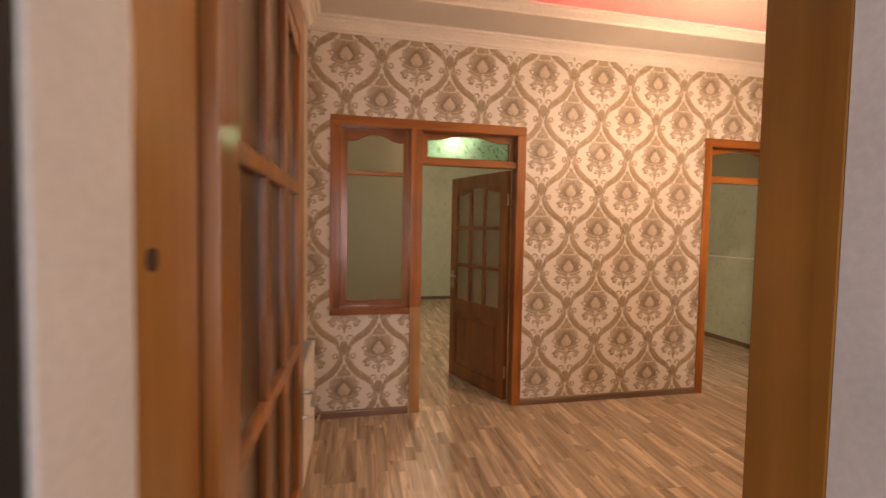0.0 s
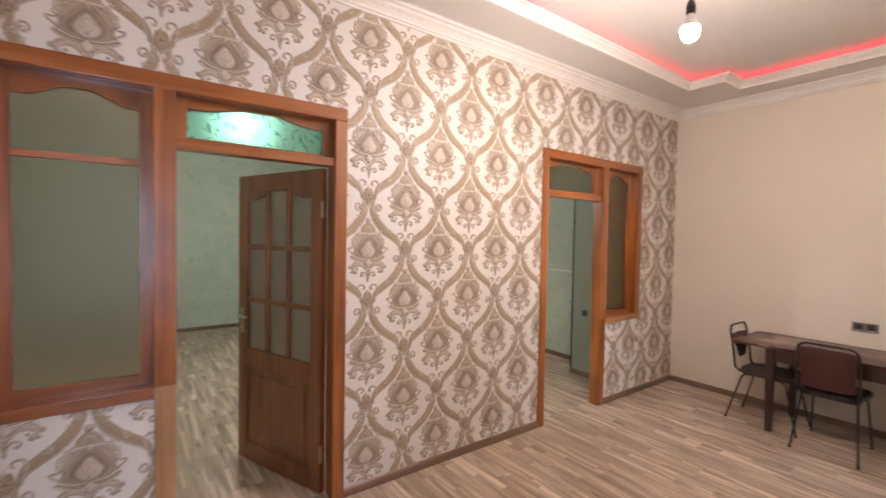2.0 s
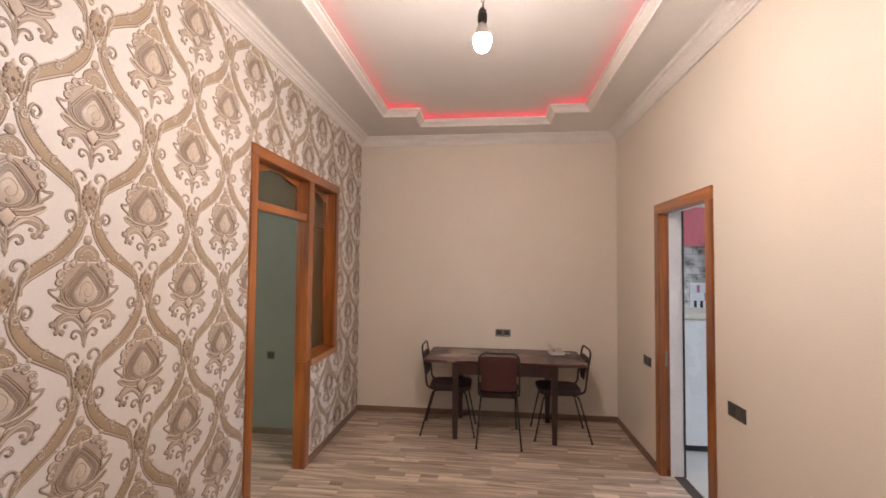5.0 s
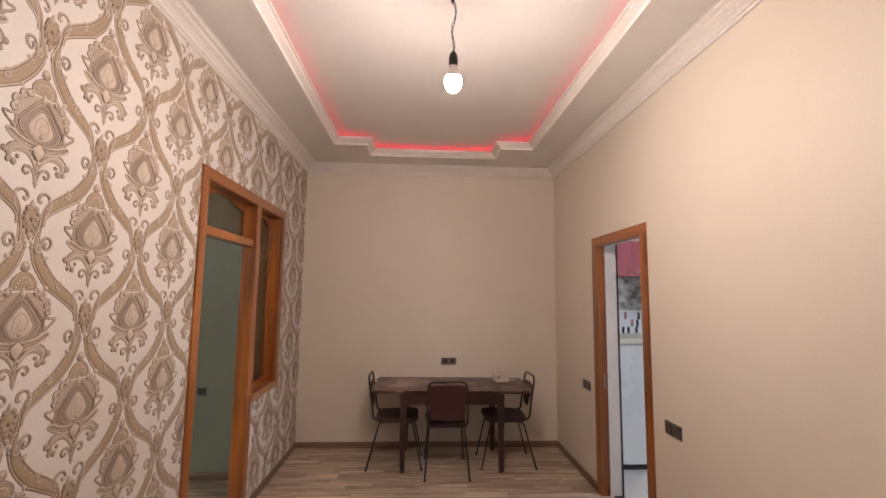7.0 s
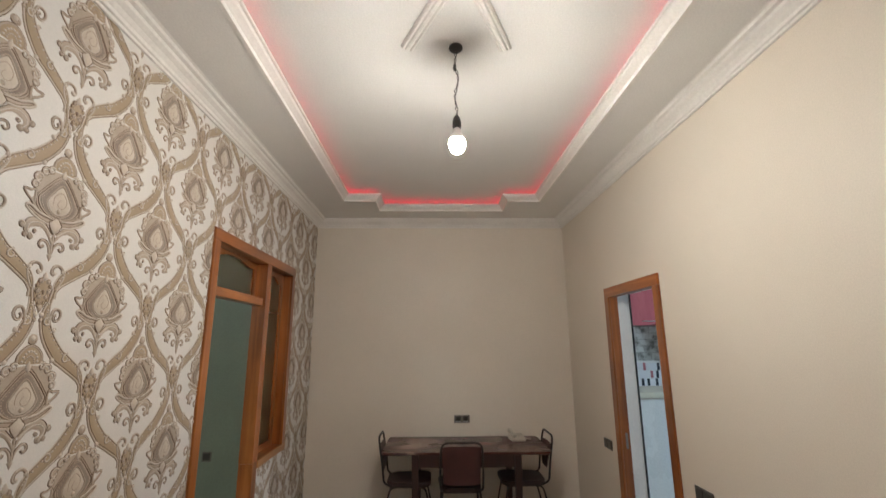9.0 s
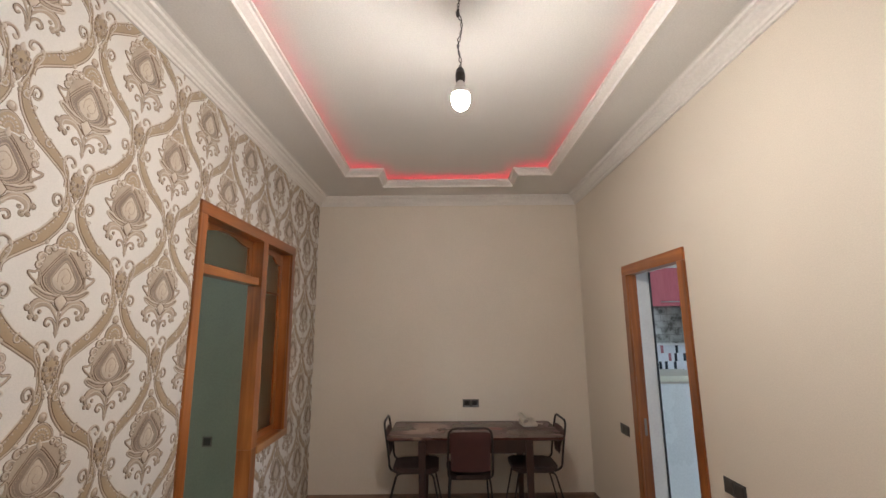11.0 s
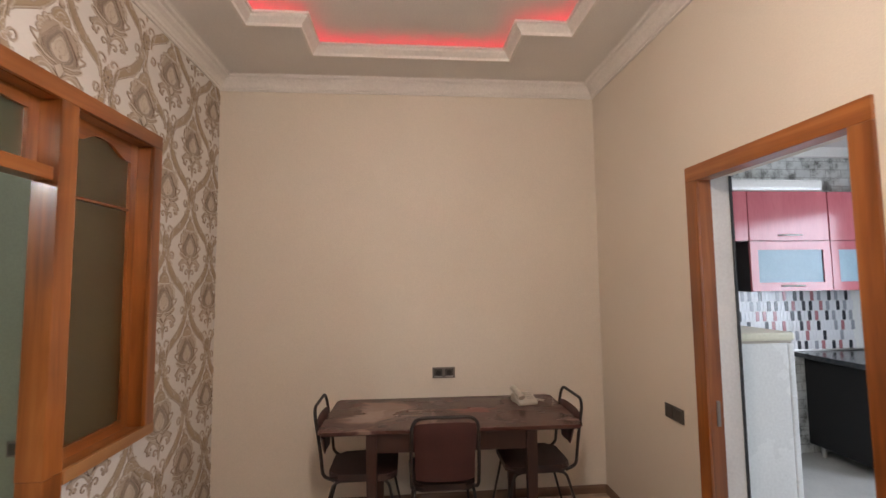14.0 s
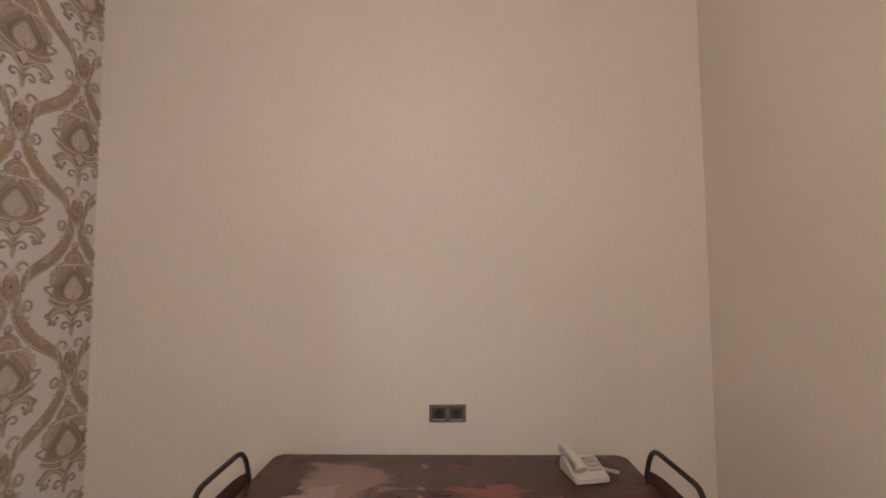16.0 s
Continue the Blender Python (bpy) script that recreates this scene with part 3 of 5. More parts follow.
def arch_rail(x0, x1, ztop, zend, rise, y0, y1):
    """A top rail whose lower edge swings up to the middle in two soft S curves."""
    pts = []
    for i in range(25):
        t = i / 24
        k = abs(t - 0.5) * 2
        s = 0.5 + 0.5 * math.cos(math.pi * min(1, max(0, (k - 0.12) / 0.74)))
        pts.append((x0 + (x1 - x0) * t, zend + rise * s))
    bm = bmesh.new()
    for (ua, va), (ub, vb) in zip(pts, pts[1:]):
        prism(bm, [(ua, va), (ub, vb), (ub, ztop), (ua, ztop)], lambda u, v, w: (u, w, v), y0, y1)
    bmesh.ops.remove_doubles(bm, verts=bm.verts, dist=1e-5)
    inner = [f for f in bm.faces if abs(f.normal.x) > 0.99 and x0 + 1e-4 < f.calc_center_median().x < x1 - 1e-4]
    bmesh.ops.delete(bm, geom=inner, context="FACES")
    return bm


def leaf(parent, name, m, w, h, rows, foot, knob_z, material, label, glass_mat=M_FROST, keyed=False):
    """Panelled leaf, hinged at its local x = 0, with three by three panes over a raised panel."""
    T = 0.04
    lf = part(name, box(0, 0.10, -T / 2, T / 2, 0, h, bevel=0.003), material, parent, label)
    lf.matrix_basis = m
    part("stile", box(w - 0.10, w, -T / 2, T / 2, 0, h, bevel=0.003), material, lf)
    part("rail", box(0.10, w - 0.10, -T / 2, T / 2, 0, foot, bevel=0.003), material, lf)
    z_top, z_bot = rows[-1][1], rows[0][0]
    part("rail", box(0.10, w - 0.10, -T / 2, T / 2, z_bot - 0.13, z_bot, bevel=0.003), material, lf)
    part("panel", box(0.10, w - 0.10, -0.008, 0.008, foot, z_bot - 0.13), material, lf)
    part("raised_field", box(0.15, w - 0.15, -0.015, 0.015, foot + 0.05, z_bot - 0.18, bevel=0.008), material, lf)
    cols = [0.10 + (w - 0.2) * k / 3 for k in range(4)]
    for c in cols[1:3]:
        part("bar", box(c - 0.019, c + 0.019, -0.019, 0.019, z_bot, z_top, bevel=0.007), material, lf)
    for (a0, a1), (b0, b1) in zip(rows, rows[1:]):
        part("bar", box(0.10, w - 0.10, -0.020, 0.020, a1, b0, bevel=0.007), material, lf)
    for j, (z0, z1) in enumerate(rows):
        for k in range(3):
            part("pane", box(cols[k] + 0.006, cols[k + 1] - 0.006, -0.003, 0.003, z0, z1), glass_mat, lf)
    part("rail", box(0.10, w - 0.10, -T / 2, T / 2, z_top, h, bevel=0.003), material, lf)
    part("arch", arch_rail(0.10, w - 0.10, z_top + 0.001, z_top - 0.062, 0.058, -0.0165, 0.0165), material, lf)
    for side in (-1, 1):
        hd = part("handle", box(w - 0.068, w - 0.032, side * T / 2, side * (T / 2 + 0.006), knob_z - 0.13, knob_z + 0.05, bevel=0.002), M_BRASS, lf, "worn metal lever handle")
        bm = tube(bmesh.new(), rounded([(w - 0.05, side * T / 2, knob_z), (w - 0.05, side * 0.065, knob_z), (w - 0.16, side * 0.068, knob_z)], 0.018), 0.008, 8)
        tube(bm, [(w - 0.05, side * T / 2, knob_z - 0.085), (w - 0.05, side * 0.034, knob_z - 0.085)], 0.008, 8)
        me = part("lock_case", bm, M_STEEL, lf, "steel lever and cylinder", True)
    if keyed:
        bm = tube(bmesh.new(), [(w - 0.05, -0.034, knob_z - 0.085), (w - 0.05, -0.062, knob_z - 0.085)], 0.003, 6)
        tube(bm, [(w - 0.05 + 0.014 * math.cos(a), -0.072 - 0.004 * math.sin(a), knob_z - 0.098 + 0.016 * math.sin(a)) for a in (2 * math.pi * i / 14 for i in range(14))], 0.0035, 6, True)
        tube(bm, [(w - 0.05, -0.070, knob_z - 0.112), (w - 0.046, -0.066, knob_z - 0.150)], 0.004, 6)
        part("key", bm, M_STEEL, lf, "steel key left in the lock", True)
    for z in (0.25, h - 0.25):
        part("hinge", tube(bmesh.new(), [(-0.006, T / 2, z - 0.05), (-0.006, T / 2, z + 0.05)], 0.008, 8), M_BRASS, lf, "brass pin hinge")
    return lf


def unit(name, u, label):
    """Timber screen in the partition: a door opening with a fanlight beside a fixed window."""
    f0, f1 = YN - 0.015, YN + TN + 0.006
    th = thing(name, pose(0, 0, 0), label, "door frame", kind="structure")
    right = u["door"] == "right"
    x0, x1, top, sill = u["x0"], u["x1"], u["top"], u["sill"]
    dl, dr = (u["m1"], x1 - CASE) if right else (x0 + CASE, u["m0"])
    wl, wr = (x0 + CASE, u["m0"]) if right else (u["m1"], x1 - CASE)
    # casing boards on the face
    part("casing", box(x0, x0 + CASE, f0, YN + 0.004, sill if right else 0, top - CASE, bevel=0.004), M_WOODZ, th)
    part("casing", box(x1 - CASE, x1, f0, YN + 0.004, 0 if right else sill, top - CASE, bevel=0.004), M_WOODZ, th)
    part("head_casing", box(x0, x1, f0, YN + 0.004, top - CASE, top, bevel=0.004), M_WOODX, th)
    part("sill_board", box(wl - CASE * right, wr + CASE * (not right), f0 - 0.004, YN + 0.004, sill - 0.002, sill + 0.052, bevel=0.004), M_WOODX if right else M_PALEX, th)
    # lining of the openings
    part("jamb", box(dr - 0.002, dr + 0.03, YN + 0.004, f1, 0, top - CASE) if right else box(dl - 0.03, dl + 0.002, YN + 0.004, f1, 0, top - CASE), M_WOODZ, th)
    part("jamb", box(wl - 0.03, wl + 0.002, YN + 0.004, f1, sill + 0.05, top - CASE) if right else box(wr - 0.002, wr + 0.03, YN + 0.004, f1, sill + 0.05, top - CASE), M_WOODZ, th)
    part("head_lining", box(x0 + CASE - 0.03, x1 - CASE + 0.03, YN + 0.004, f1, top - CASE - 0.002, top - CASE + 0.028), M_WOODX, th)
    part("sill_lining", box(wl, wr, YN + 0.004, f1, sill + 0.02, sill + 0.052), M_WOODX, th)
    # post between door and window
    part("post", box(u["m0"], u["m1"], f0 + 0.002, YN + 0.088, sill + 0.052, top - CASE, bevel=0.003), M_WOODZ, th)
    part("post_foot", box(u["m0"] + 0.004, u["m1"], f0 + 0.002, YN + 0.088, 0, sill + 0.05, bevel=0.003), M_PALEWOOD if right else M_WOODZ, th, "paler unvarnished lower post" if right else "")
    # fanlight
    r0, r1 = u["rail"]
    part("fanlight_rail", box(dl, dr, f0 + 0.02, YN + 0.086, r0, r1, bevel=0.004), M_WOODX, th)
    sy0, sy1 = YN + 0.070, YN + 0.104
    ft, fb = top - CASE - 0.002, r1
    part("fanlight_stile", box(dl, dl + 0.05, sy0, sy1, fb, ft), M_WOODZ, th)
    part("fanlight_stile", box(dr - 0.05, dr, sy0, sy1, fb, ft), M_WOODZ, th)
    part("fanlight_bottom", box(dl + 0.05, dr - 0.05, sy0, sy1, fb, fb + 0.02), M_WOODX, th)
    part("fanlight_arch", arch_rail(dl + 0.05, dr - 0.05, ft, ft - 0.055, 0.040, sy0, sy1), M_WOODX, th)
    part("fanlight_pane", box(dl + 0.045, dr - 0.045, YN + 0.086, YN + 0.092, fb + 0.015, ft - 0.02), M_CRACKLE if right else M_FROST, th, "green patterned glass lit from behind" if right else "frosted glass")
    # window sash
    wb, wt, zm = sill + 0.052, top - CASE - 0.002, top - 0.43
    part("sash_stile", box(wl, wl + 0.055, sy0, sy1, wb, wt), M_WOODZ, th)
    part("sash_stile", box(wr - 0.055, wr, sy0, sy1, wb, wt), M_WOODZ, th)
    part("sash_bottom", box(wl + 0.055, wr - 0.055, sy0, sy1, wb, wb + 0.05), M_WOODX, th)
    part("sash_bar", box(wl + 0.055, wr - 0.055, sy0 - (0.01 if right else 0), sy1, zm - (0.016 if right else 0.007), zm + (0.016 if right else 0.007), bevel=0.003), M_WOODX, th)
    part("sash_arch", arch_rail(wl + 0.055, wr - 0.055, wt, wt - 0.10, 0.055, sy0, sy1), M_WOODX, th)
    part("pane", box(wl + 0.05, wr - 0.05, YN + 0.086, YN + 0.092, wb + 0.045, zm - 0.01), M_FROST if right else M_SMOKE, th, "frosted glass")
    part("pane", box(wl + 0.05, wr - 0.05, YN + 0.086, YN + 0.092, zm + 0.01, wt - 0.02), M_FROST if right else M_SMOKE, th, "frosted glass")
    return th


door_1 = unit("door_1", U1, "orange varnished pine screen with fanlight and frosted window")
door_2 = unit("door_2", U2, "orange varnished pine doorway with a narrow frosted window")
leaf(door_1, "leaf", pose(1.672, 2.93, 0.012, 0, 0, 111.5), 0.86, 2.015, [(0.80, 1.13), (1.165, 1.50), (1.535, 1.90)], 0.13, 1.03, M_LEAF, "dark varnished door standing ajar", M_AMBER)

# entrance frame and its open leaf
door_3 = thing("door_3", pose(0, 0, 0), "varnished pine entrance frame with its glazed door open", "door frame", kind="structure")
part("jamb", box(D0 - 0.02, D0, -0.155, 0.016, 0, DH, bevel=0.003), M_GOLD, door_3)
part("jamb", box(D1, D1 + 0.02, -0.12, 0.016, 0, DH, bevel=0.003), M_GOLD, door_3)
part("knot", tube(bmesh.new(), [(D0 - 0.002, -0.12, 1.475), (D0 + 0.0012, -0.12, 1.475)], 0.013, 14), M_TABLEW, door_3, "dark round knot in the pine")
part("head", box(D0 - 0.02, D1 + 0.02, -0.12, 0.016, DH, DH + 0.02, bevel=0.003), M_WOODX, door_3)
part("casing", box(D1 + 0.002, D1 + 0.082, 0, 0.018, 0, DH, bevel=0.004), M_WOODZ, door_3)
part("casing", box(D0 - 0.09, D0 - 0.004, 0, 0.018, 0, DH, bevel=0.004), M_WOODZ, door_3)
part("head_casing", box(D0 - 0.09, D1 + 0.082, 0, 0.018, DH, DH + 0.08, bevel=0.004), M_WOODX, door_3)
leaf(door_3, "leaf", pose(0.164, 0.026, 0.012, 0, 0, 89.2), 0.875, 2.2, [(0.66, 1.09), (1.13, 1.60), (1.64, 2.09)], 0.15, 0.95, M_WOODZ, "glazed varnished door folded back inwards", M_SMOKE, True)

# kitchen doorway
door_4 = thing("door_4", pose(0, 0, 0), "varnished pine doorway to the kitchen with white reveal", "door frame", kind="structure")
part("casing", box(3.81, 3.89, 0, 0.016, 0, 2.07, bevel=0.004), M_WOODZ, door_4)
part("casing", box(4.641, 4.721, 0, 0.016, 0, 2.07, bevel=0.004), M_WOODZ, door_4)
part("head_casing", box(3.81, 4.721, 0, 0.016, 2.07, 2.15, bevel=0.004), M_WOODX, door_4)
part("jamb", box(K0, 3.89, -0.066, -0.001, 0, 2.095), M_WOODZ, door_4)
part("jamb", box(4.641, K1, -0.066, -0.001, 0, 2.095), M_WOODZ, door_4)
part("head_lining", box(3.89, 4.641, -0.066, -0.001, 2.072, 2.095), M_WOODX, door_4)
part("reveal", box(4.645, K1, -0.166, -0.0665, 0, 2.095), M_REVEAL, door_4, "white plastered reveal")
part("reveal", box(K0, 3.888, -0.166, -0.0665, 0, 2.095), M_REVEAL, door_4, "white plastered reveal")
# shadow gap between reveal and refrigerator, put in as a black strip
part("gap_shade", box(4.641, K1, -0.181, -0.1665, 0, 2.095), M_GASKETGAP, door_4, "black strip standing in for the shadow gap behind the reveal")
part("hinge", box(4.634, 4.642, -0.046, -0.03, 0.86, 0.98), M_PLATEF, door_4, "dark steel hinge")

# ---------------------------------------------------------------- west window and radiator
win = thing("window_1", pose(0, 0, 0), "white plastic window with frosted panes at dusk", "window", kind="structure")
FR = -0.035
zt0, zt1 = 1.745, 1.815
part("window_frame", holed([W0, W0 + 0.05, W1 - 0.05, W1], [WZ0, WZ0 + 0.05, zt0 + 0.012, zt1 - 0.012, WZ1 - 0.05, WZ1], lambda y, z: W0 + 0.05 < y < W1 - 0.05 and (WZ0 + 0.05 < z < zt0 + 0.012 or zt1 - 0.012 < z < WZ1 - 0.05), lambda a, b, c, d: (FR - 0.06, FR + 0.03, a, b, c, d)), M_PVC, win)
part("architrave", holed([W0 - 0.03, W0 + 0.01, W1 - 0.01, W1 + 0.03], [WZ0 - 0.02, WZ0 + 0.01, WZ1 - 0.01, WZ1 + 0.03], lambda y, z: W0 < y < W1 and WZ0 < z < WZ1, lambda a, b, c, d: (0.0, 0.014, a, b, c, d)), M_PVC, win)


def sash(y0, y1, z0, z1, name, proud, w=0.088):
    s = part(name, holed([y0, y0 + w, y1 - w, y1], [z0, z0 + w, z1 - w, z1], lambda y, z: y0 + w < y < y1 - w and z0 + w < z < z1 - w, lambda a, b, c, d: (FR - 0.03, FR + proud, a, b, c, d)), M_PVC, win)
    g = 0.005
    part("gasket", holed([y0 + w, y0 + w + g, y1 - w - g, y1 - w], [z0 + w, z0 + w + g, z1 - w - g, z1 - w], lambda y, z: y0 + w + g < y < y1 - w - g and z0 + w + g < z < z1 - w - g, lambda a, b, c, d: (FR, FR + proud - 0.008, a, b, c, d)), M_GASKETGAP, s)
    p = part("pane", box(FR + proud - 0.022, FR + proud - 0.014, y0 + w + 0.004, y1 - w - 0.004, z0 + w + 0.004, z1 - w - 0.004), M_BLUEPANE, s, "frosted bluish pane")
    p.visible_shadow = False
    return s


sash(W0 + 0.04, 1.778, WZ0 + 0.04, zt0 + 0.02, "sash", 0.045)
sash(1.782, W1 - 0.04, WZ0 + 0.04, zt0 + 0.02, "sash", 0.045)
sash(W0 + 0.05, W1 - 0.05, zt0 + 0.022, WZ1 - 0.004, "toplight", 0.036, 0.062)
for y in (1.745, 1.835):
    hb = part("handle", box(0.0102, 0.022, y - 0.014, y + 0.014, 1.27, 1.37, bevel=0.003), M_PVC, win, "white plastic window handle")
    bm = tube(bmesh.new(), rounded([(0.02, y, 1.35), (0.058, y, 1.35), (0.06, y, 1.22)], 0.02), 0.011, 8)
    part("lever", bm, M_PVC, hb, smooth=True)
back = new("backdrop", mesh_of("backdrop", box(-1.22, -1.2, -1.0, 4.2, -1, 4), M_DUSK))
tagged(back, "plain bluish evening daylight outside the window", "backdrop", kind="structure")

rad = thing("radiator", pose(0.022, 1.44, 0.205), "white steel panel radiator on the wall under the window", "radiator")
RL, RH = 0.72, 0.60
part("front_panel", box(0.085, 0.10, 0, RL, 0, RH - 0.004, bevel=0.004), M_RAD, rad)
part("back_panel", box(0, 0.015, 0, RL, 0, RH - 0.004, bevel=0.004), M_RAD, rad)
for y in (0.0, RL - 0.008):
    part("side_cover", box(0.012, 0.09, y, y + 0.008, 0.02, RH - 0.002), M_RAD, rad)
bm = bmesh.new()
for k in range(36):
    y = 0.012 + k * (RL - 0.03) / 35
    bx(bm, 0.016, 0.084, y, y + 0.009, RH - 0.010, RH)
for x in (0.016, 0.05, 0.082):
    bx(bm, x, x + 0.004, 0.008, RL - 0.008, RH - 0.014, RH - 0.004)
part("top_grille", bm, M_GRILLE, rad, "slotted grey top grille")
for k in range(19):
    y = 0.03 + k * 0.0365
    part("flute", box(0.099, 0.1015, y, y + 0.010, 0.05, RH - 0.06), M_RAD, rad)
bm = tube(bmesh.new(), [(0.05, -0.001, RH - 0.06), (0.05, -0.06, RH - 0.06)], 0.013, 12)
tube(bm, [(0.05, -0.05, RH - 0.06), (0.05, -0.05, -0.205)], 0.010, 10)
part("pipe", bm, M_STEEL, rad, "steel valve pipe", True)
part("valve", tube(bmesh.new(), [(0.05, -0.05, RH - 0.06), (0.11, -0.05, RH - 0.06)], 0.022, 14), M_PVC, rad, "white valve knob", True)
part("bracket", box(-0.021, 0.0, 0.14, 0.18, 0.1, 0.5), M_STEEL, rad)
part("bracket", box(-0.021, 0.0, 0.54, 0.58, 0.1, 0.5), M_STEEL, rad)

# ---------------------------------------------------------------- switches and sockets


def double_plate(name, m, label, category, rocker):
    """Double graphite plate on a wall; local x along the wall, local y out of it."""
    th = thing(name, m, label, category, "wall plates")
    part("frame", box(-0.083, 0.083, 0, 0.008, -0.039, 0.039, bevel=0.003), M_PLATEF if not rocker else M_PLATE, th)
    for x in (-0.04, 0.04):
        if rocker:
            part("rocker", box(x - 0.032, x + 0.032, 0.004, 0.012, -0.031, 0.031, bevel=0.003), M_PLATE, th)
        else:
            part("insert", box(x - 0.03, x + 0.03, 0.004, 0.0105, -0.029, 0.029, bevel=0.002), M_PLATE, th)
            part("well", tube(bmesh.new(), [(x, 0.0108, 0), (x, 0.0118, 0)], 0.019, 18), M_BLACK, th, "round black socket well")
            # highlight on the insert's lower edge, put in as a steel strip
            part("glint", box(x - 0.028, x + 0.028, 0.0106, 0.0122, -0.030, -0.022), M_STEEL, th, "pale steel strip drawn as the glint along the lower edge")
    return th


double_plate("double_socket", pose(XE, 1.206, 0.907, 0, 0, 90), "double graphite wall socket with metal frame", "socket", False)
double_plate("double_switch", pose(4.93, 0, 0.836, 0, 0, 0), "double graphite switch plate beside the kitchen doorway", "switch", True)
double_plate("double_switch", pose(3.588, 0, 0.848, 0, 0, 0), "double graphite switch plate on plain wall", "switch", True)

# ---------------------------------------------------------------- table, chairs, telephone
TX, TY, TZ = 5.437, 1.208, 0.742
tab = thing("dining_table", pose(TX, TY, 0, 0, 0, -1.2), "brown wooden table with a stained, worn top", "table")
HW, HL = 0.332, 0.762


def rounded_rect(hx, hy, r, k=6):
    out = []
    for sx, sy, a0 in ((1, 1, 0), (-1, 1, 90), (-1, -1, 180), (1, -1, 270)):
        for i in range(k + 1):
            a = radians(a0 + 90 * i / k)
            out.append((sx * (hx - r) + r * math.cos(a), sy * (hy - r) + r * math.sin(a)))
    return out


bm = prism(bmesh.new(), rounded_rect(HW, HL, 0.035), lambda u, v, w: (u, v, w), TZ - 0.018, TZ)
bmesh.ops.bevel(bm, geom=[e for e in bm.edges if abs(e.verts[0].co.z - e.verts[1].co.z) < 1e-6], offset=0.004, segments=2, affect="EDGES")
part("tabletop", bm, M_TABLETOP, tab, "scratched dark brown top with pale stains")
part("under_board", box(-HW + 0.02, HW - 0.02, -HL + 0.02, HL - 0.02, TZ - 0.030, TZ - 0.0182), M_TABLEW, tab)
LX, LY = 0.285, 0.46
for sx in (-1, 1):
    part("apron", box(sx * LX - 0.011, sx * LX + 0.011, -LY + 0.03, LY - 0.03, TZ - 0.135, TZ - 0.031), M_TABLEW, tab)
    part("apron", box(-LX + 0.03, LX - 0.03, sx * LY - 0.011, sx * LY + 0.011, TZ - 0.135, TZ - 0.031), M_TABLEW, tab)
    for sy in (-1, 1):
        bm = bmesh.new()
        a, b = 0.030, 0.021
        q = [(-1, -1), (1, -1), (1, 1), (-1, 1)]
        lo = [bm.verts.new((sx * LX + u * b, sy * LY + v * b, 0)) for u, v in q]
        mid = [bm.verts.new((sx * LX + u * a, sy * LY + v * a, TZ - 0.15)) for u, v in q]
        hi = [bm.verts.new((sx * LX + u * a, sy * LY + v * a, TZ - 0.031)) for u, v in q]
        bm.faces.new(lo[::-1]), bm.faces.new(hi)
        for r0, r1 in ((lo, mid), (mid, hi)):
            for i in range(4):
                bm.faces.new((r0[i], r0[(i + 1) % 4], r1[(i + 1) % 4], r1[i]))
        part("leg", bm, M_TABLEW, tab)


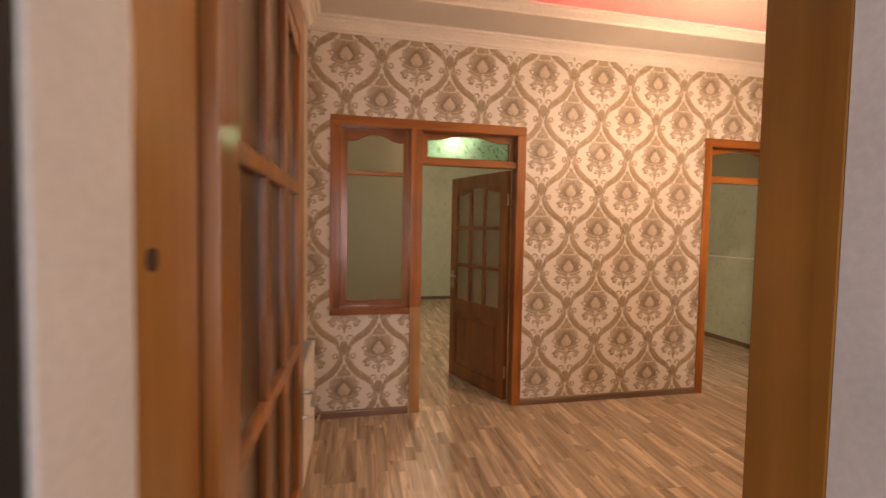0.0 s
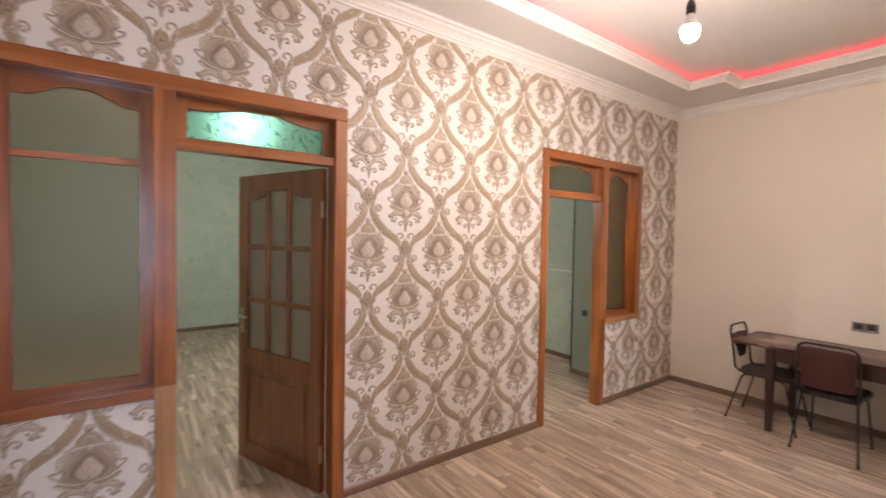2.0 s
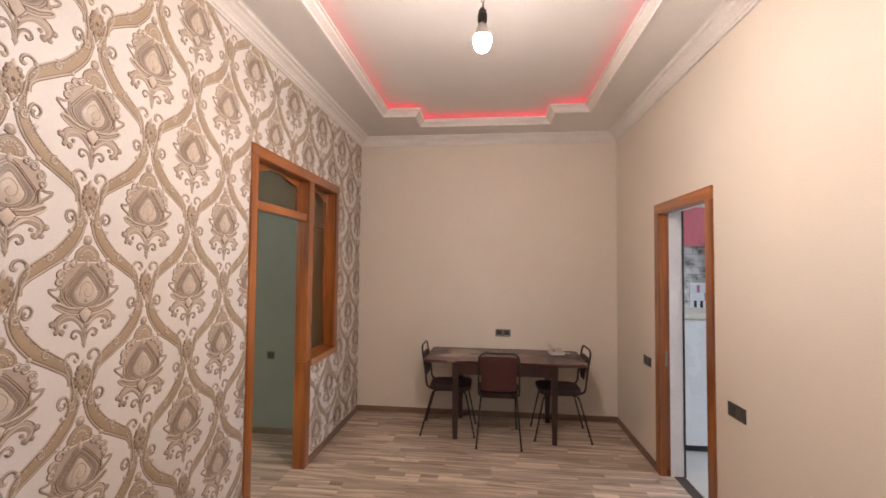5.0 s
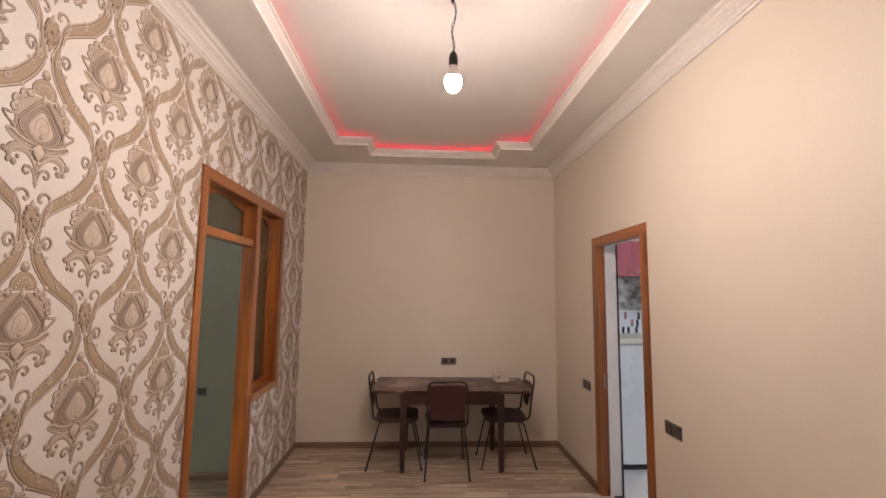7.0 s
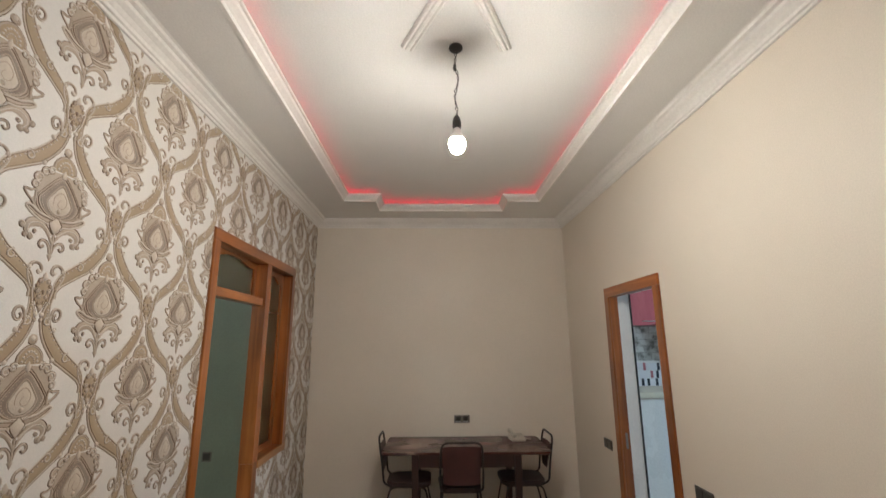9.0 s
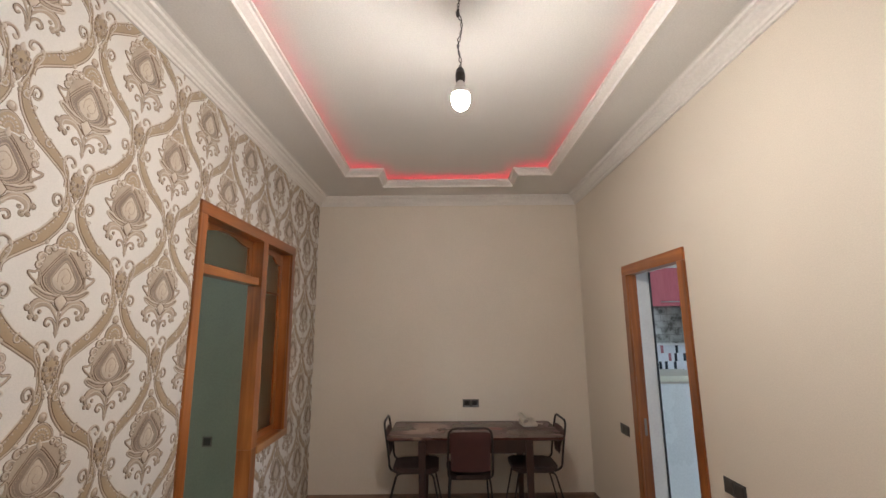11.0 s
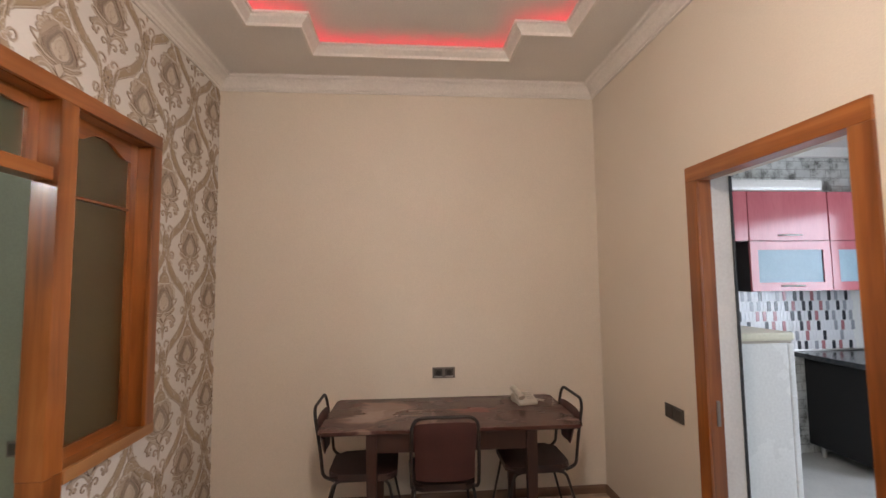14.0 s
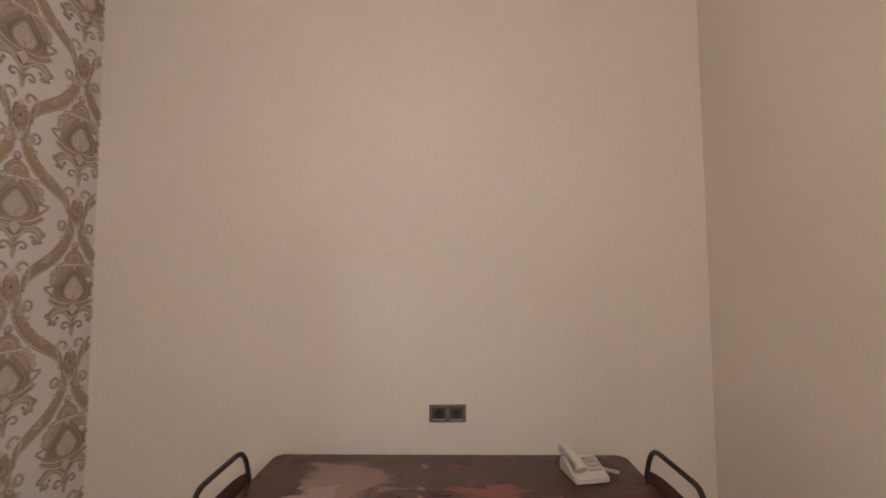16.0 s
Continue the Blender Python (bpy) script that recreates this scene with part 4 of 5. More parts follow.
def chair(m, label, low=0.505, taper=0.010, high=0.823, lean=0.035):
    """Tubular steel chair; it faces local +x, its back stands at local x = 0."""
    ch = thing("chair", m, label, "chair", "chairs round the table")
    pts = rounded([(0.075, -0.17, 0.44), (0.012, -0.182, 0.47), (0.0, -0.185, 0.60), (-lean, -0.178, 0.85), (-lean, 0.178, 0.85), (0.0, 0.185, 0.60), (0.012, 0.182, 0.47), (0.075, 0.17, 0.44)], 0.07, 7)
    part("back_frame", tube(bmesh.new(), pts, 0.0095, 10), M_TUBE, ch, "bent black steel tube", True)
    # slightly bowed pad
    bm = bmesh.new()
    rows, cols = 8, 9
    for face in (-1, 1):
        grid = []
        for i in range(rows):
            t = i / (rows - 1)
            z = low + (high - low) * t
            half = 0.170 - taper + taper * t
            row = []
            for j in range(cols):
                s = j / (cols - 1) * 2 - 1
                puff = 0.013 * (1 - s ** 6) * (1 - (2 * t - 1) ** 6) + 0.002
                row.append(bm.verts.new((0.004 - lean * max(0.0, (z - 0.60) / 0.25) - 0.012 * (1 - s * s) + face * puff, s * half, z - 0.012 * (abs(s) ** 4) * (1 if t > 0.5 else -1))))
            grid.append(row)
        for i in range(rows - 1):
            for j in range(cols - 1):
                f = (grid[i][j], grid[i][j + 1], grid[i + 1][j + 1], grid[i + 1][j])
                bm.faces.new(f if face > 0 else f[::-1])
        if face < 0:
            g0 = grid
    for a, b in ((g0[0], grid[0]), (g0[-1], grid[-1]), ([r[0] for r in g0], [r[0] for r in grid]), ([r[-1] for r in g0], [r[-1] for r in grid])):
        for k in range(len(a) - 1):
            bm.faces.new((a[k], a[k + 1], b[k + 1], b[k]))
    part("backrest", bm, M_VINYL, ch, "maroon vinyl back pad", True)
    bm = prism(bmesh.new(), [(0.235 + x, y * (1 + 0.10 * (x / 0.2))) for x, y in rounded_rect(0.200, 0.185, 0.06)], lambda u, v, w: (u, v, w), 0.438, 0.472)
    bmesh.ops.bevel(bm, geom=[e for e in bm.edges if abs(e.verts[0].co.z - e.verts[1].co.z) < 1e-6], offset=0.012, segments=3, affect="EDGES")
    part("seat", bm, M_SEATV, ch, "dark brown vinyl seat pad", True)
    part("seat_frame", tube(bmesh.new(), [(0.235 + x, y, 0.432) for x, y in rounded_rect(0.170, 0.165, 0.05)], 0.009, 8, True), M_TUBE, ch, smooth=True)
    for sy in (-1, 1):
        part("leg", tube(bmesh.new(), rounded([(0.15, sy * 0.155, 0.432), (0.07, sy * 0.165, 0.425), (-0.045, sy * 0.200, 0.006)], 0.06), lambda t: 0.0098 - 0.002 * t, 10), M_TUBE, ch, smooth=True)
        part("leg", tube(bmesh.new(), rounded([(0.30, sy * 0.155, 0.432), (0.385, sy * 0.165, 0.425), (0.475, sy * 0.190, 0.006)], 0.06), lambda t: 0.0098 - 0.002 * t, 10), M_TUBE, ch, smooth=True)
        for x in (-0.045, 0.475):
            y = sy * (0.200 if x < 0 else 0.190)
            part("foot_cap", tube(bmesh.new(), [(x, y, 0.0), (x, y, 0.016)], 0.0115, 10), M_BLACK, ch)
    return ch


chair(pose(5.0, 1.268, 0), "tubular chair with maroon vinyl back, pushed to the table")
chair(pose(5.39, 1.968, 0, 0, 0, -90), "tubular steel chair with dark seat at the table's end", 0.545, 0.095, 0.775, 0.042)
chair(pose(5.385, 0.452, 0, 0, 0, 90), "tubular steel chair with dark seat tucked beside the telephone", 0.545, 0.095, 0.775, 0.042)

ph = thing("telephone", pose(5.568, 0.675, TZ, 0, 0, 9) @ Matrix.Diagonal((0.88, 0.72, 0.86, 1)), "old cream plastic desk telephone on the table", "telephone")
bm = prism(bmesh.new(), [(-0.085, 0), (0.085, 0), (0.088, 0.02), (0.078, 0.062), (0.03, 0.068), (-0.08, 0.028), (-0.088, 0.016)], lambda u, v, w: (u, w, v), -0.095, 0.095)
bmesh.ops.bevel(bm, geom=list(bm.edges), offset=0.006, segments=2, affect="EDGES")
part("body", bm, M_CREAM, ph, smooth=True)
bm = tube(bmesh.new(), rounded([(-0.075, 0.062, 0.058), (-0.06, 0.062, 0.072), (0.078, 0.062, 0.100), (0.094, 0.062, 0.086)], 0.02), lambda t: 0.022 + 0.010 * (abs(2 * t - 1) ** 3), 12)
part("handset", bm, M_CREAM, ph, smooth=True)
for i in range(4):
    for j in range(3):
        x, y = -0.045 + i * 0.022, -0.065 + j * 0.026
        z = 0.028 + (x + 0.08) * 0.364
        part("key", box(x - 0.007, x + 0.007, y - 0.009, y + 0.009, z, z + 0.006), M_CREAMD, ph)
pts = [(0.05 - 0.0012 * i + 0.007 * math.cos(i * 1.3), -0.10 - 0.0016 * i, 0.008 + 0.007 * math.sin(i * 1.3) + 0.001) for i in range(60)]
part("cord", tube(bmesh.new(), pts, 0.003, 6), M_CREAM, ph, "coiled cream cord", True)

# ---------------------------------------------------------------- green room behind the partition
GY, GX1 = 8.5, 5.5
gy0 = YN + TN
bm = bmesh.new()
bx(bm, -0.9, GX1 + 0.1, GY, GY + 0.1, 0, 3.3)
structure("wall_green_back", bm, M_GREEN, "far wall in mottled pale green wallpaper", "wall")
structure("wall_green_side", box(GX1, GX1 + 0.1, 3.65, GY, 0, 3.3), M_GREEN, "side wall in mottled pale green wallpaper", "wall")
structure("wall_green_west", box(-1.0, -0.9, gy0, GY + 0.1, 0, 3.3), M_GREEN, "pale green papered wall", "wall")
structure("wall_green_near", box(-0.9, -0.2, YN, gy0, 0, 3.3), M_GREEN, "pale green papered wall", "wall")
structure("wall_pier", box(5.05, GX1 + 0.1, gy0, 3.65, 0, 3.3), M_PANEL, "plain grey-green painted wall pier with one switch", "wall")
# the dark gap line beside the pier, added as a thin black strip
part("pier_gap_shade", box(5.042, 5.05, 3.640, 3.656, 0, 3.1), M_GASKETGAP)
tagged(bpy.data.objects["pier_gap_shade"], "black strip put in for the dark gap at the pier's corner", "trim", kind="structure")
part("trim_dado", box(GX1 - 0.008, GX1, 3.66, GY, 1.185, 1.200), M_TRIMW)
tagged(bpy.data.objects["trim_dado"], "thin pale border strip on green paper", "trim", kind="structure")
structure("ceiling_green_room", box(-0.9, GX1 + 0.1, gy0, GY + 0.1, 3.22, 3.32), M_CEIL, "white ceiling of the green room", "ceiling")
bm = bmesh.new()
prism(bm, [(0, 3.1), (0.02, 3.1), (0.03, 3.14), (0.08, 3.19), (0.1, 3.22), (0, 3.22)], lambda u, v, w: (w, GY - u, v), -0.9, GX1)
prism(bm, [(0, 3.1), (0.02, 3.1), (0.03, 3.14), (0.08, 3.19), (0.1, 3.22), (0, 3.22)], lambda u, v, w: (GX1 - u, w, v), 3.66, GY)
structure("trim_green_cornice", bm, M_TRIMW, "white moulded cornice", "cornice")
skirting("baseboard_green", [((-0.9, GY), (GX1, GY), (0, -1)), ((GX1, 3.66), (GX1, GY), (-1, 0)), ((5.05, gy0), (5.05, 3.65), (-1, 0))])
pendant(pose(1.62, 5.0, 3.22), M_BULB2, "bare lit bulb hanging in the green room", 0.44)
sw = thing("single_switch", pose(5.05, 3.468, 0.75, 0, 0, 90), "single graphite wall switch on grey-green paint", "switch")
part("frame", box(-0.04, 0.04, 0, 0.008, -0.04, 0.04, bevel=0.003), M_PLATEF, sw)
part("rocker", box(-0.029, 0.029, 0.004, 0.012, -0.029, 0.029, bevel=0.003), M_PLATE, sw)

# ---------------------------------------------------------------- kitchen
KX1, KY0, KC, KS = 6.3, -3.2, 2.78, -TS
structure("wall_kitchen_east", box(KX1, KX1 + 0.1, KY0, KS, 0, KC), M_STONE, "kitchen wall in pale grey stone-print paper", "wall")
structure("wall_kitchen_south", holed([2.7, 3.55, 5.05, KX1 + 0.1], [0, 0.95, 2.25, KC], lambda x, z: 3.55 < x < 5.05 and 0.95 < z < 2.25, lambda a, b, c, d: (a, b, KY0 - 0.1, KY0, c, d)), M_STONE, "kitchen wall with a window opening", "wall")
structure("wall_kitchen_west", box(2.6, 2.7, KY0 - 0.1, KS, 0, KC), M_STONE, "kitchen wall in stone-print paper", "wall")
structure("ceiling_kitchen", box(2.6, KX1 + 0.1, KY0 - 0.1, KS, KC, KC + 0.1), M_CEIL, "white kitchen ceiling", "ceiling")
structure("floor_kitchen", box(2.6, KX1 + 0.1, KY0 - 0.1, KS, -0.05, -0.004), mottled("pale_kitchen_vinyl", (0.50, 0.49, 0.47), (0.60, 0.59, 0.56), 3, 0.35, 60, 0.05), "pale kitchen floor", "floor")
kb = new("backdrop_kitchen", mesh_of("backdrop_kitchen", box(2.5, 6.0, -4.6, -4.58, 0, 3.2), glow("day_backdrop", (0.75, 0.86, 1.0), 1.5)))
tagged(kb, "plain bright sky outside the kitchen window", "backdrop", kind="structure")
structure("trim_kitchen", box(KX1 - 0.05, KX1, KY0, KS, KC - 0.09, KC), M_TRIMW, "white kitchen cornice", "cornice")

fr = thing("refrigerator", pose(5.15, -0.93, 0), "white low refrigerator with a yellowed top", "refrigerator")
part("body", box(0, 0.58, 0.03, 0.60, 0.05, 1.165, bevel=0.012), M_FRIDGE, fr)
part("plinth", box(0.02, 0.56, 0.05, 0.58, 0.0, 0.05), M_GASKETGAP, fr)
part("top", box(-0.012, 0.59, -0.012, 0.61, 1.182, 1.232, bevel=0.014), M_FRIDGET, fr, "yellowed enamel top")
part("gap", box(0.006, 0.574, 0.0, 0.595, 1.165, 1.182), M_CREAMD, fr)
part("door", box(0, 0.58, -0.012, 0.028, 0.06, 1.16, bevel=0.01), M_FRIDGE, fr)
part("handle", box(0.03, 0.05, -0.04, -0.012, 0.75, 1.0, bevel=0.005), M_STEEL, fr)


def cabinet(y0, y1, z0, z1, label, glazed):
    """Wall unit on the east wall with one front; the front faces -x."""
    x0 = KX1 - 0.32
    th = thing("wall_cabinet", pose(x0, (y0 + y1) / 2, z0), label, "cabinet", "kitchen wall units")
    h, w = z1 - z0, (y1 - y0) / 2
    part("body", box(0.0, 0.32, -w, w, 0, h), M_KBLACK if glazed else M_PINK, th, "black side panels" if glazed else "")
    if glazed:
        d = part("door", holed([-w + 0.003, -w + 0.07, w - 0.07, w - 0.003], [0.003, 0.075, h - 0.075, h - 0.003], lambda y, z: abs(y) < w - 0.07 and 0.075 < z < h - 0.075, lambda a, b, c, e: (-0.02, -0.001, a, b, c, e)), M_PINK, th, "pink framed door")
        part("pane", box(-0.010, -0.005, -w + 0.07, w - 0.07, 0.075, h - 0.075), M_KGLASS, d, "milky blue glass")
    else:
        d = part("door", box(-0.02, -0.001, -w + 0.003, w - 0.003, 0.003, h - 0.003, bevel=0.003), M_PINK, th, "glossy pink door")
    bm = tube(bmesh.new(), rounded([(-0.02, -0.10, 0.045), (-0.05, -0.085, 0.045), (-0.05, 0.085, 0.045), (-0.02, 0.10, 0.045)], 0.02), 0.006, 8)
    part("handle", bm, M_STEEL, d, "bow handle", True)
    return th


Z0, Z1, Z2 = 1.455, 1.878, 2.30
cabinet(-1.373, -0.66, Z1, Z2, "glossy pink kitchen wall unit over open wall", False)
for k in range(2):
    a = -1.375 - k * 0.73
    cabinet(a - 0.727, a, Z1, Z2, "glossy pink kitchen wall unit", False)
    cabinet(a - 0.727, a, Z0, Z1 - 0.002, "pink kitchen wall unit with milky glass", True)
tp = thing("cabinet_top_board", pose(KX1 - 0.36, -2.0, Z2), "white board lying along the kitchen units", "board")
part("board", box(0, 0.36, -0.06, 1.1, 0.001, 0.100, bevel=0.03), M_PVC, tp)
wt = thing("worktop", pose(KX1 - 0.62, -2.5, 0), "black kitchen worktop on a dark base unit", "worktop")
part("slab", box(0, 0.62, -0.7, 0.50, 0.86, 0.90, bevel=0.004), M_COUNTER, wt)
part("wall_strip", box(0.596, 0.609, -0.7, 0.50, 0.901, 0.918, bevel=0.003), M_STEEL, wt, "bright metal strip along the wall")
bs = thing("base_cabinet", pose(KX1 - 0.58, -2.5, 0), "black kitchen base unit on small feet", "cabinet")
part("body", box(0, 0.58, -0.7, 0.38, 0.09, 0.859), M_KBLACK, bs)
for x in (0.05, 0.5):
    for y in (-0.6, 0.33):
        part("foot", tube(bmesh.new(), [(x, y, -0.003), (x, y, 0.09)], 0.02, 10), M_STEEL, bs)

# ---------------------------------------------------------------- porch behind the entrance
# unseen closed porch; dimness of its west wall is put into dark grey
structure("wall_porch_west", box(-0.75, -0.65, -2.3, -TS, 0, 2.7), M_PORCHDIM, "porch wall with the porch's dimness put into its grey", "wall")
structure("wall_porch_east", box(2.5, 2.6, -2.3, -TS, 0, 2.7), M_PLASTER, "white porch wall", "wall")
structure("wall_porch_south", box(-0.75, 2.6, -2.4, -2.3, 0, 2.7), M_PLASTER, "white porch wall", "wall")
structure("ceiling_porch", box(-0.75, 2.6, -2.4, -TS, 2.7, 2.8), M_PLASTER, "white porch ceiling", "ceiling")
structure("trim_reveal_left", box(-0.65, D0 - 0.001, -0.288, -0.156, 0, 2.7), M_REVEAL, "white plastered entrance reveal", "reveal")
structure("trim_reveal_right", box(D1 + 0.001, 2.5, -0.288, -0.121, 0, 2.7), M_REVEAL, "white plastered entrance reveal", "reveal")
jb = thing("outer_door_post", pose(0.0, -0.31, 0), "dark outer door post beside the entrance", "door post")
part("post", box(-0.3, D0 - 0.004, -0.03, 0.021, 0, 2.6, bevel=0.005), M_KBLACK, jb)

# ---------------------------------------------------------------- damask relief on the north wall
PU, PV, MU, MV = 0.545, 0.656, 2.195, 1.876
relief = {k: ([], []) for k in ("ribbon", "edge", "pale", "med", "dark")}
HEIGHT = {"ribbon": 0.0022, "edge": 0.0026, "med": 0.0026, "pale": 0.0032, "dark": 0.0030}


def keep(x, z):
    """Bare wall, and the margin of it that the casings and the cornice cover."""
    g = 0.035
    if not (0.003 < x < XE - 0.003 and 0.04 < z < CORN + 0.03):
        return False
    if U1["x0"] + g < x < U1["x1"] - g and z < U1["top"] - g and (x > U1["m0"] + g or z > U1["sill"] + g):
        return False
    return not (U2["x0"] + g < x < U2["x1"] - g and z < U2["top"] - g and (x < U2["m1"] - g or z > U2["sill"] + g))


def strip(kind, pts, width, cu, cv, lift=0.0):
    """A domed band along a polyline of the pattern; width may be a function of its run."""
    vs_, fs_ = relief[kind]
    top, n = HEIGHT[kind] + lift, len(pts)
    for i, (u, v) in enumerate(pts):
        a, b = pts[max(0, i - 1)], pts[min(n - 1, i + 1)]
        d = math.hypot(b[0] - a[0], b[1] - a[1]) or 1
        nu, nv = -(b[1] - a[1]) / d, (b[0] - a[0]) / d
        w = (width(i / (n - 1)) if callable(width) else width) / 2
        for q, h in ((1, 0.0002), (0.6, top), (-0.6, top), (-1, 0.0002)):
            vs_.append((cu + u + nu * w * q, YN - h, cv + v + nv * w * q))
        if i and keep(cu + u, cv + v):
            k = len(vs_) - 8
            fs_.extend((k + c, k + c + 1, k + c + 5, k + c + 4) for c in range(3))


def blob(kind, outline, cu, cv, lift=0.0):
    """A cushion inside a closed outline."""
    vs_, fs_ = relief[kind]
    mu, mv = sum(p[0] for p in outline) / len(outline), sum(p[1] for p in outline) / len(outline)
    if not keep(cu + mu, cv + mv):
        return
    k, n, h = len(vs_), len(outline), HEIGHT[kind] + lift
    vs_.append((cu + mu, YN - h - 0.0006, cv + mv))
    vs_.extend((cu + mu + (u - mu) * 0.84, YN - h, cv + mv + (v - mv) * 0.84) for u, v in outline)
    vs_.extend((cu + u, YN - 0.0002, cv + v) for u, v in outline)
    fits = [keep(cu + u, cv + v) for u, v in outline]
    for i in range(n):
        j = (i + 1) % n
        if fits[i] and fits[j]:
            fs_.append((k, k + 1 + i, k + 1 + j))
            fs_.append((k + 1 + i, k + 1 + n + i, k + 1 + n + j, k + 1 + j))


def disc(u, v, r, k=9):
    return [(u + r * math.cos(2 * math.pi * i / k), v + r * math.sin(2 * math.pi * i / k)) for i in range(k)]


def curl(u, v, r, start, turns, sign, k=13):
    """A scroll winding in from its rim; start in degrees."""
    out = []
    for i in range(k):
        t = i / (k - 1)
        a = radians(start) + sign * turns * 2 * math.pi * t
        q = r * (1 - 0.72 * t)
        out.append((u + q * math.cos(a), v + q * math.sin(a)))
    return out


def smooth_line(pts, k=5):
    """A soft curve through a few points."""
    out, n = [], len(pts)
    for i in range(n - 1):
        p0, p1, p2, p3 = pts[max(0, i - 1)], pts[i], pts[i + 1], pts[min(n - 1, i + 2)]
        for j in range(k):
            t = j / k
            out.append(tuple(0.5 * (2 * b + (c - a) * t + (2 * a - 5 * b + 4 * c - d) * t * t + (3 * b - a - 3 * c + d) * t ** 3) for a, b, c, d in zip(p0, p1, p2, p3)))
    return out + [pts[-1]]


def leaf_shape(u, v, ang, ln, wd):
    out = []
    for i in range(9):
        t = i / 8
        out.append((ln * t, wd * math.sin(math.pi * t ** 0.8)))
    for i in range(7, 0, -1):
        t = i / 8
        out.append((ln * t, -wd * math.sin(math.pi * t ** 0.8)))
    c, s = math.cos(radians(ang)), math.sin(radians(ang))
    return [(u + a * c - b * s, v + a * s + b * c) for a, b in out]


def beside(pts, d):
    """A polyline shifted sideways; d is a function of its run."""
    out, n = [], len(pts)
    for i, (u, v) in enumerate(pts):
        a, b = pts[max(0, i - 1)], pts[min(n - 1, i + 1)]
        q = math.hypot(b[0] - a[0], b[1] - a[1]) or 1
        k = d(i / (n - 1))
        out.append((u - (b[1] - a[1]) / q * k, v + (b[0] - a[0]) / q * k))
    return out


def mirror(s, pts):
    return [(s * u, v) for u, v in pts]


def spade(v, w, up, down, k=28):
    """Teardrop with a point at the top."""
    out = []
    for i in range(k):
        a = 2 * math.pi * i / k + math.pi / 2
        s, c = math.sin(a), math.cos(a)
        out.append((w * c * (1 - 0.50 * max(0, s) ** 1.2), v + (down * s if s < 0 else up * s ** 1.3)))
    return out


# a ribbon climbs from the flank of one knot to the facing flank of the next
RIBBON = smooth_line([(0.044, -0.02), (0.046, 0.01), (0.058, 0.036), (0.080, 0.058), (0.1375, 0.098), (0.169, 0.120), (0.2165, 0.176), (0.240, 0.228), (0.243, 0.260), (0.235, 0.300), (0.2275, PV / 2 + 0.01)], 4)


def ribbon_width(t):
    return 0.011 + 0.036 * math.sin(math.pi * min(1, max(0, (t - 0.08) / 0.80))) ** 0.8


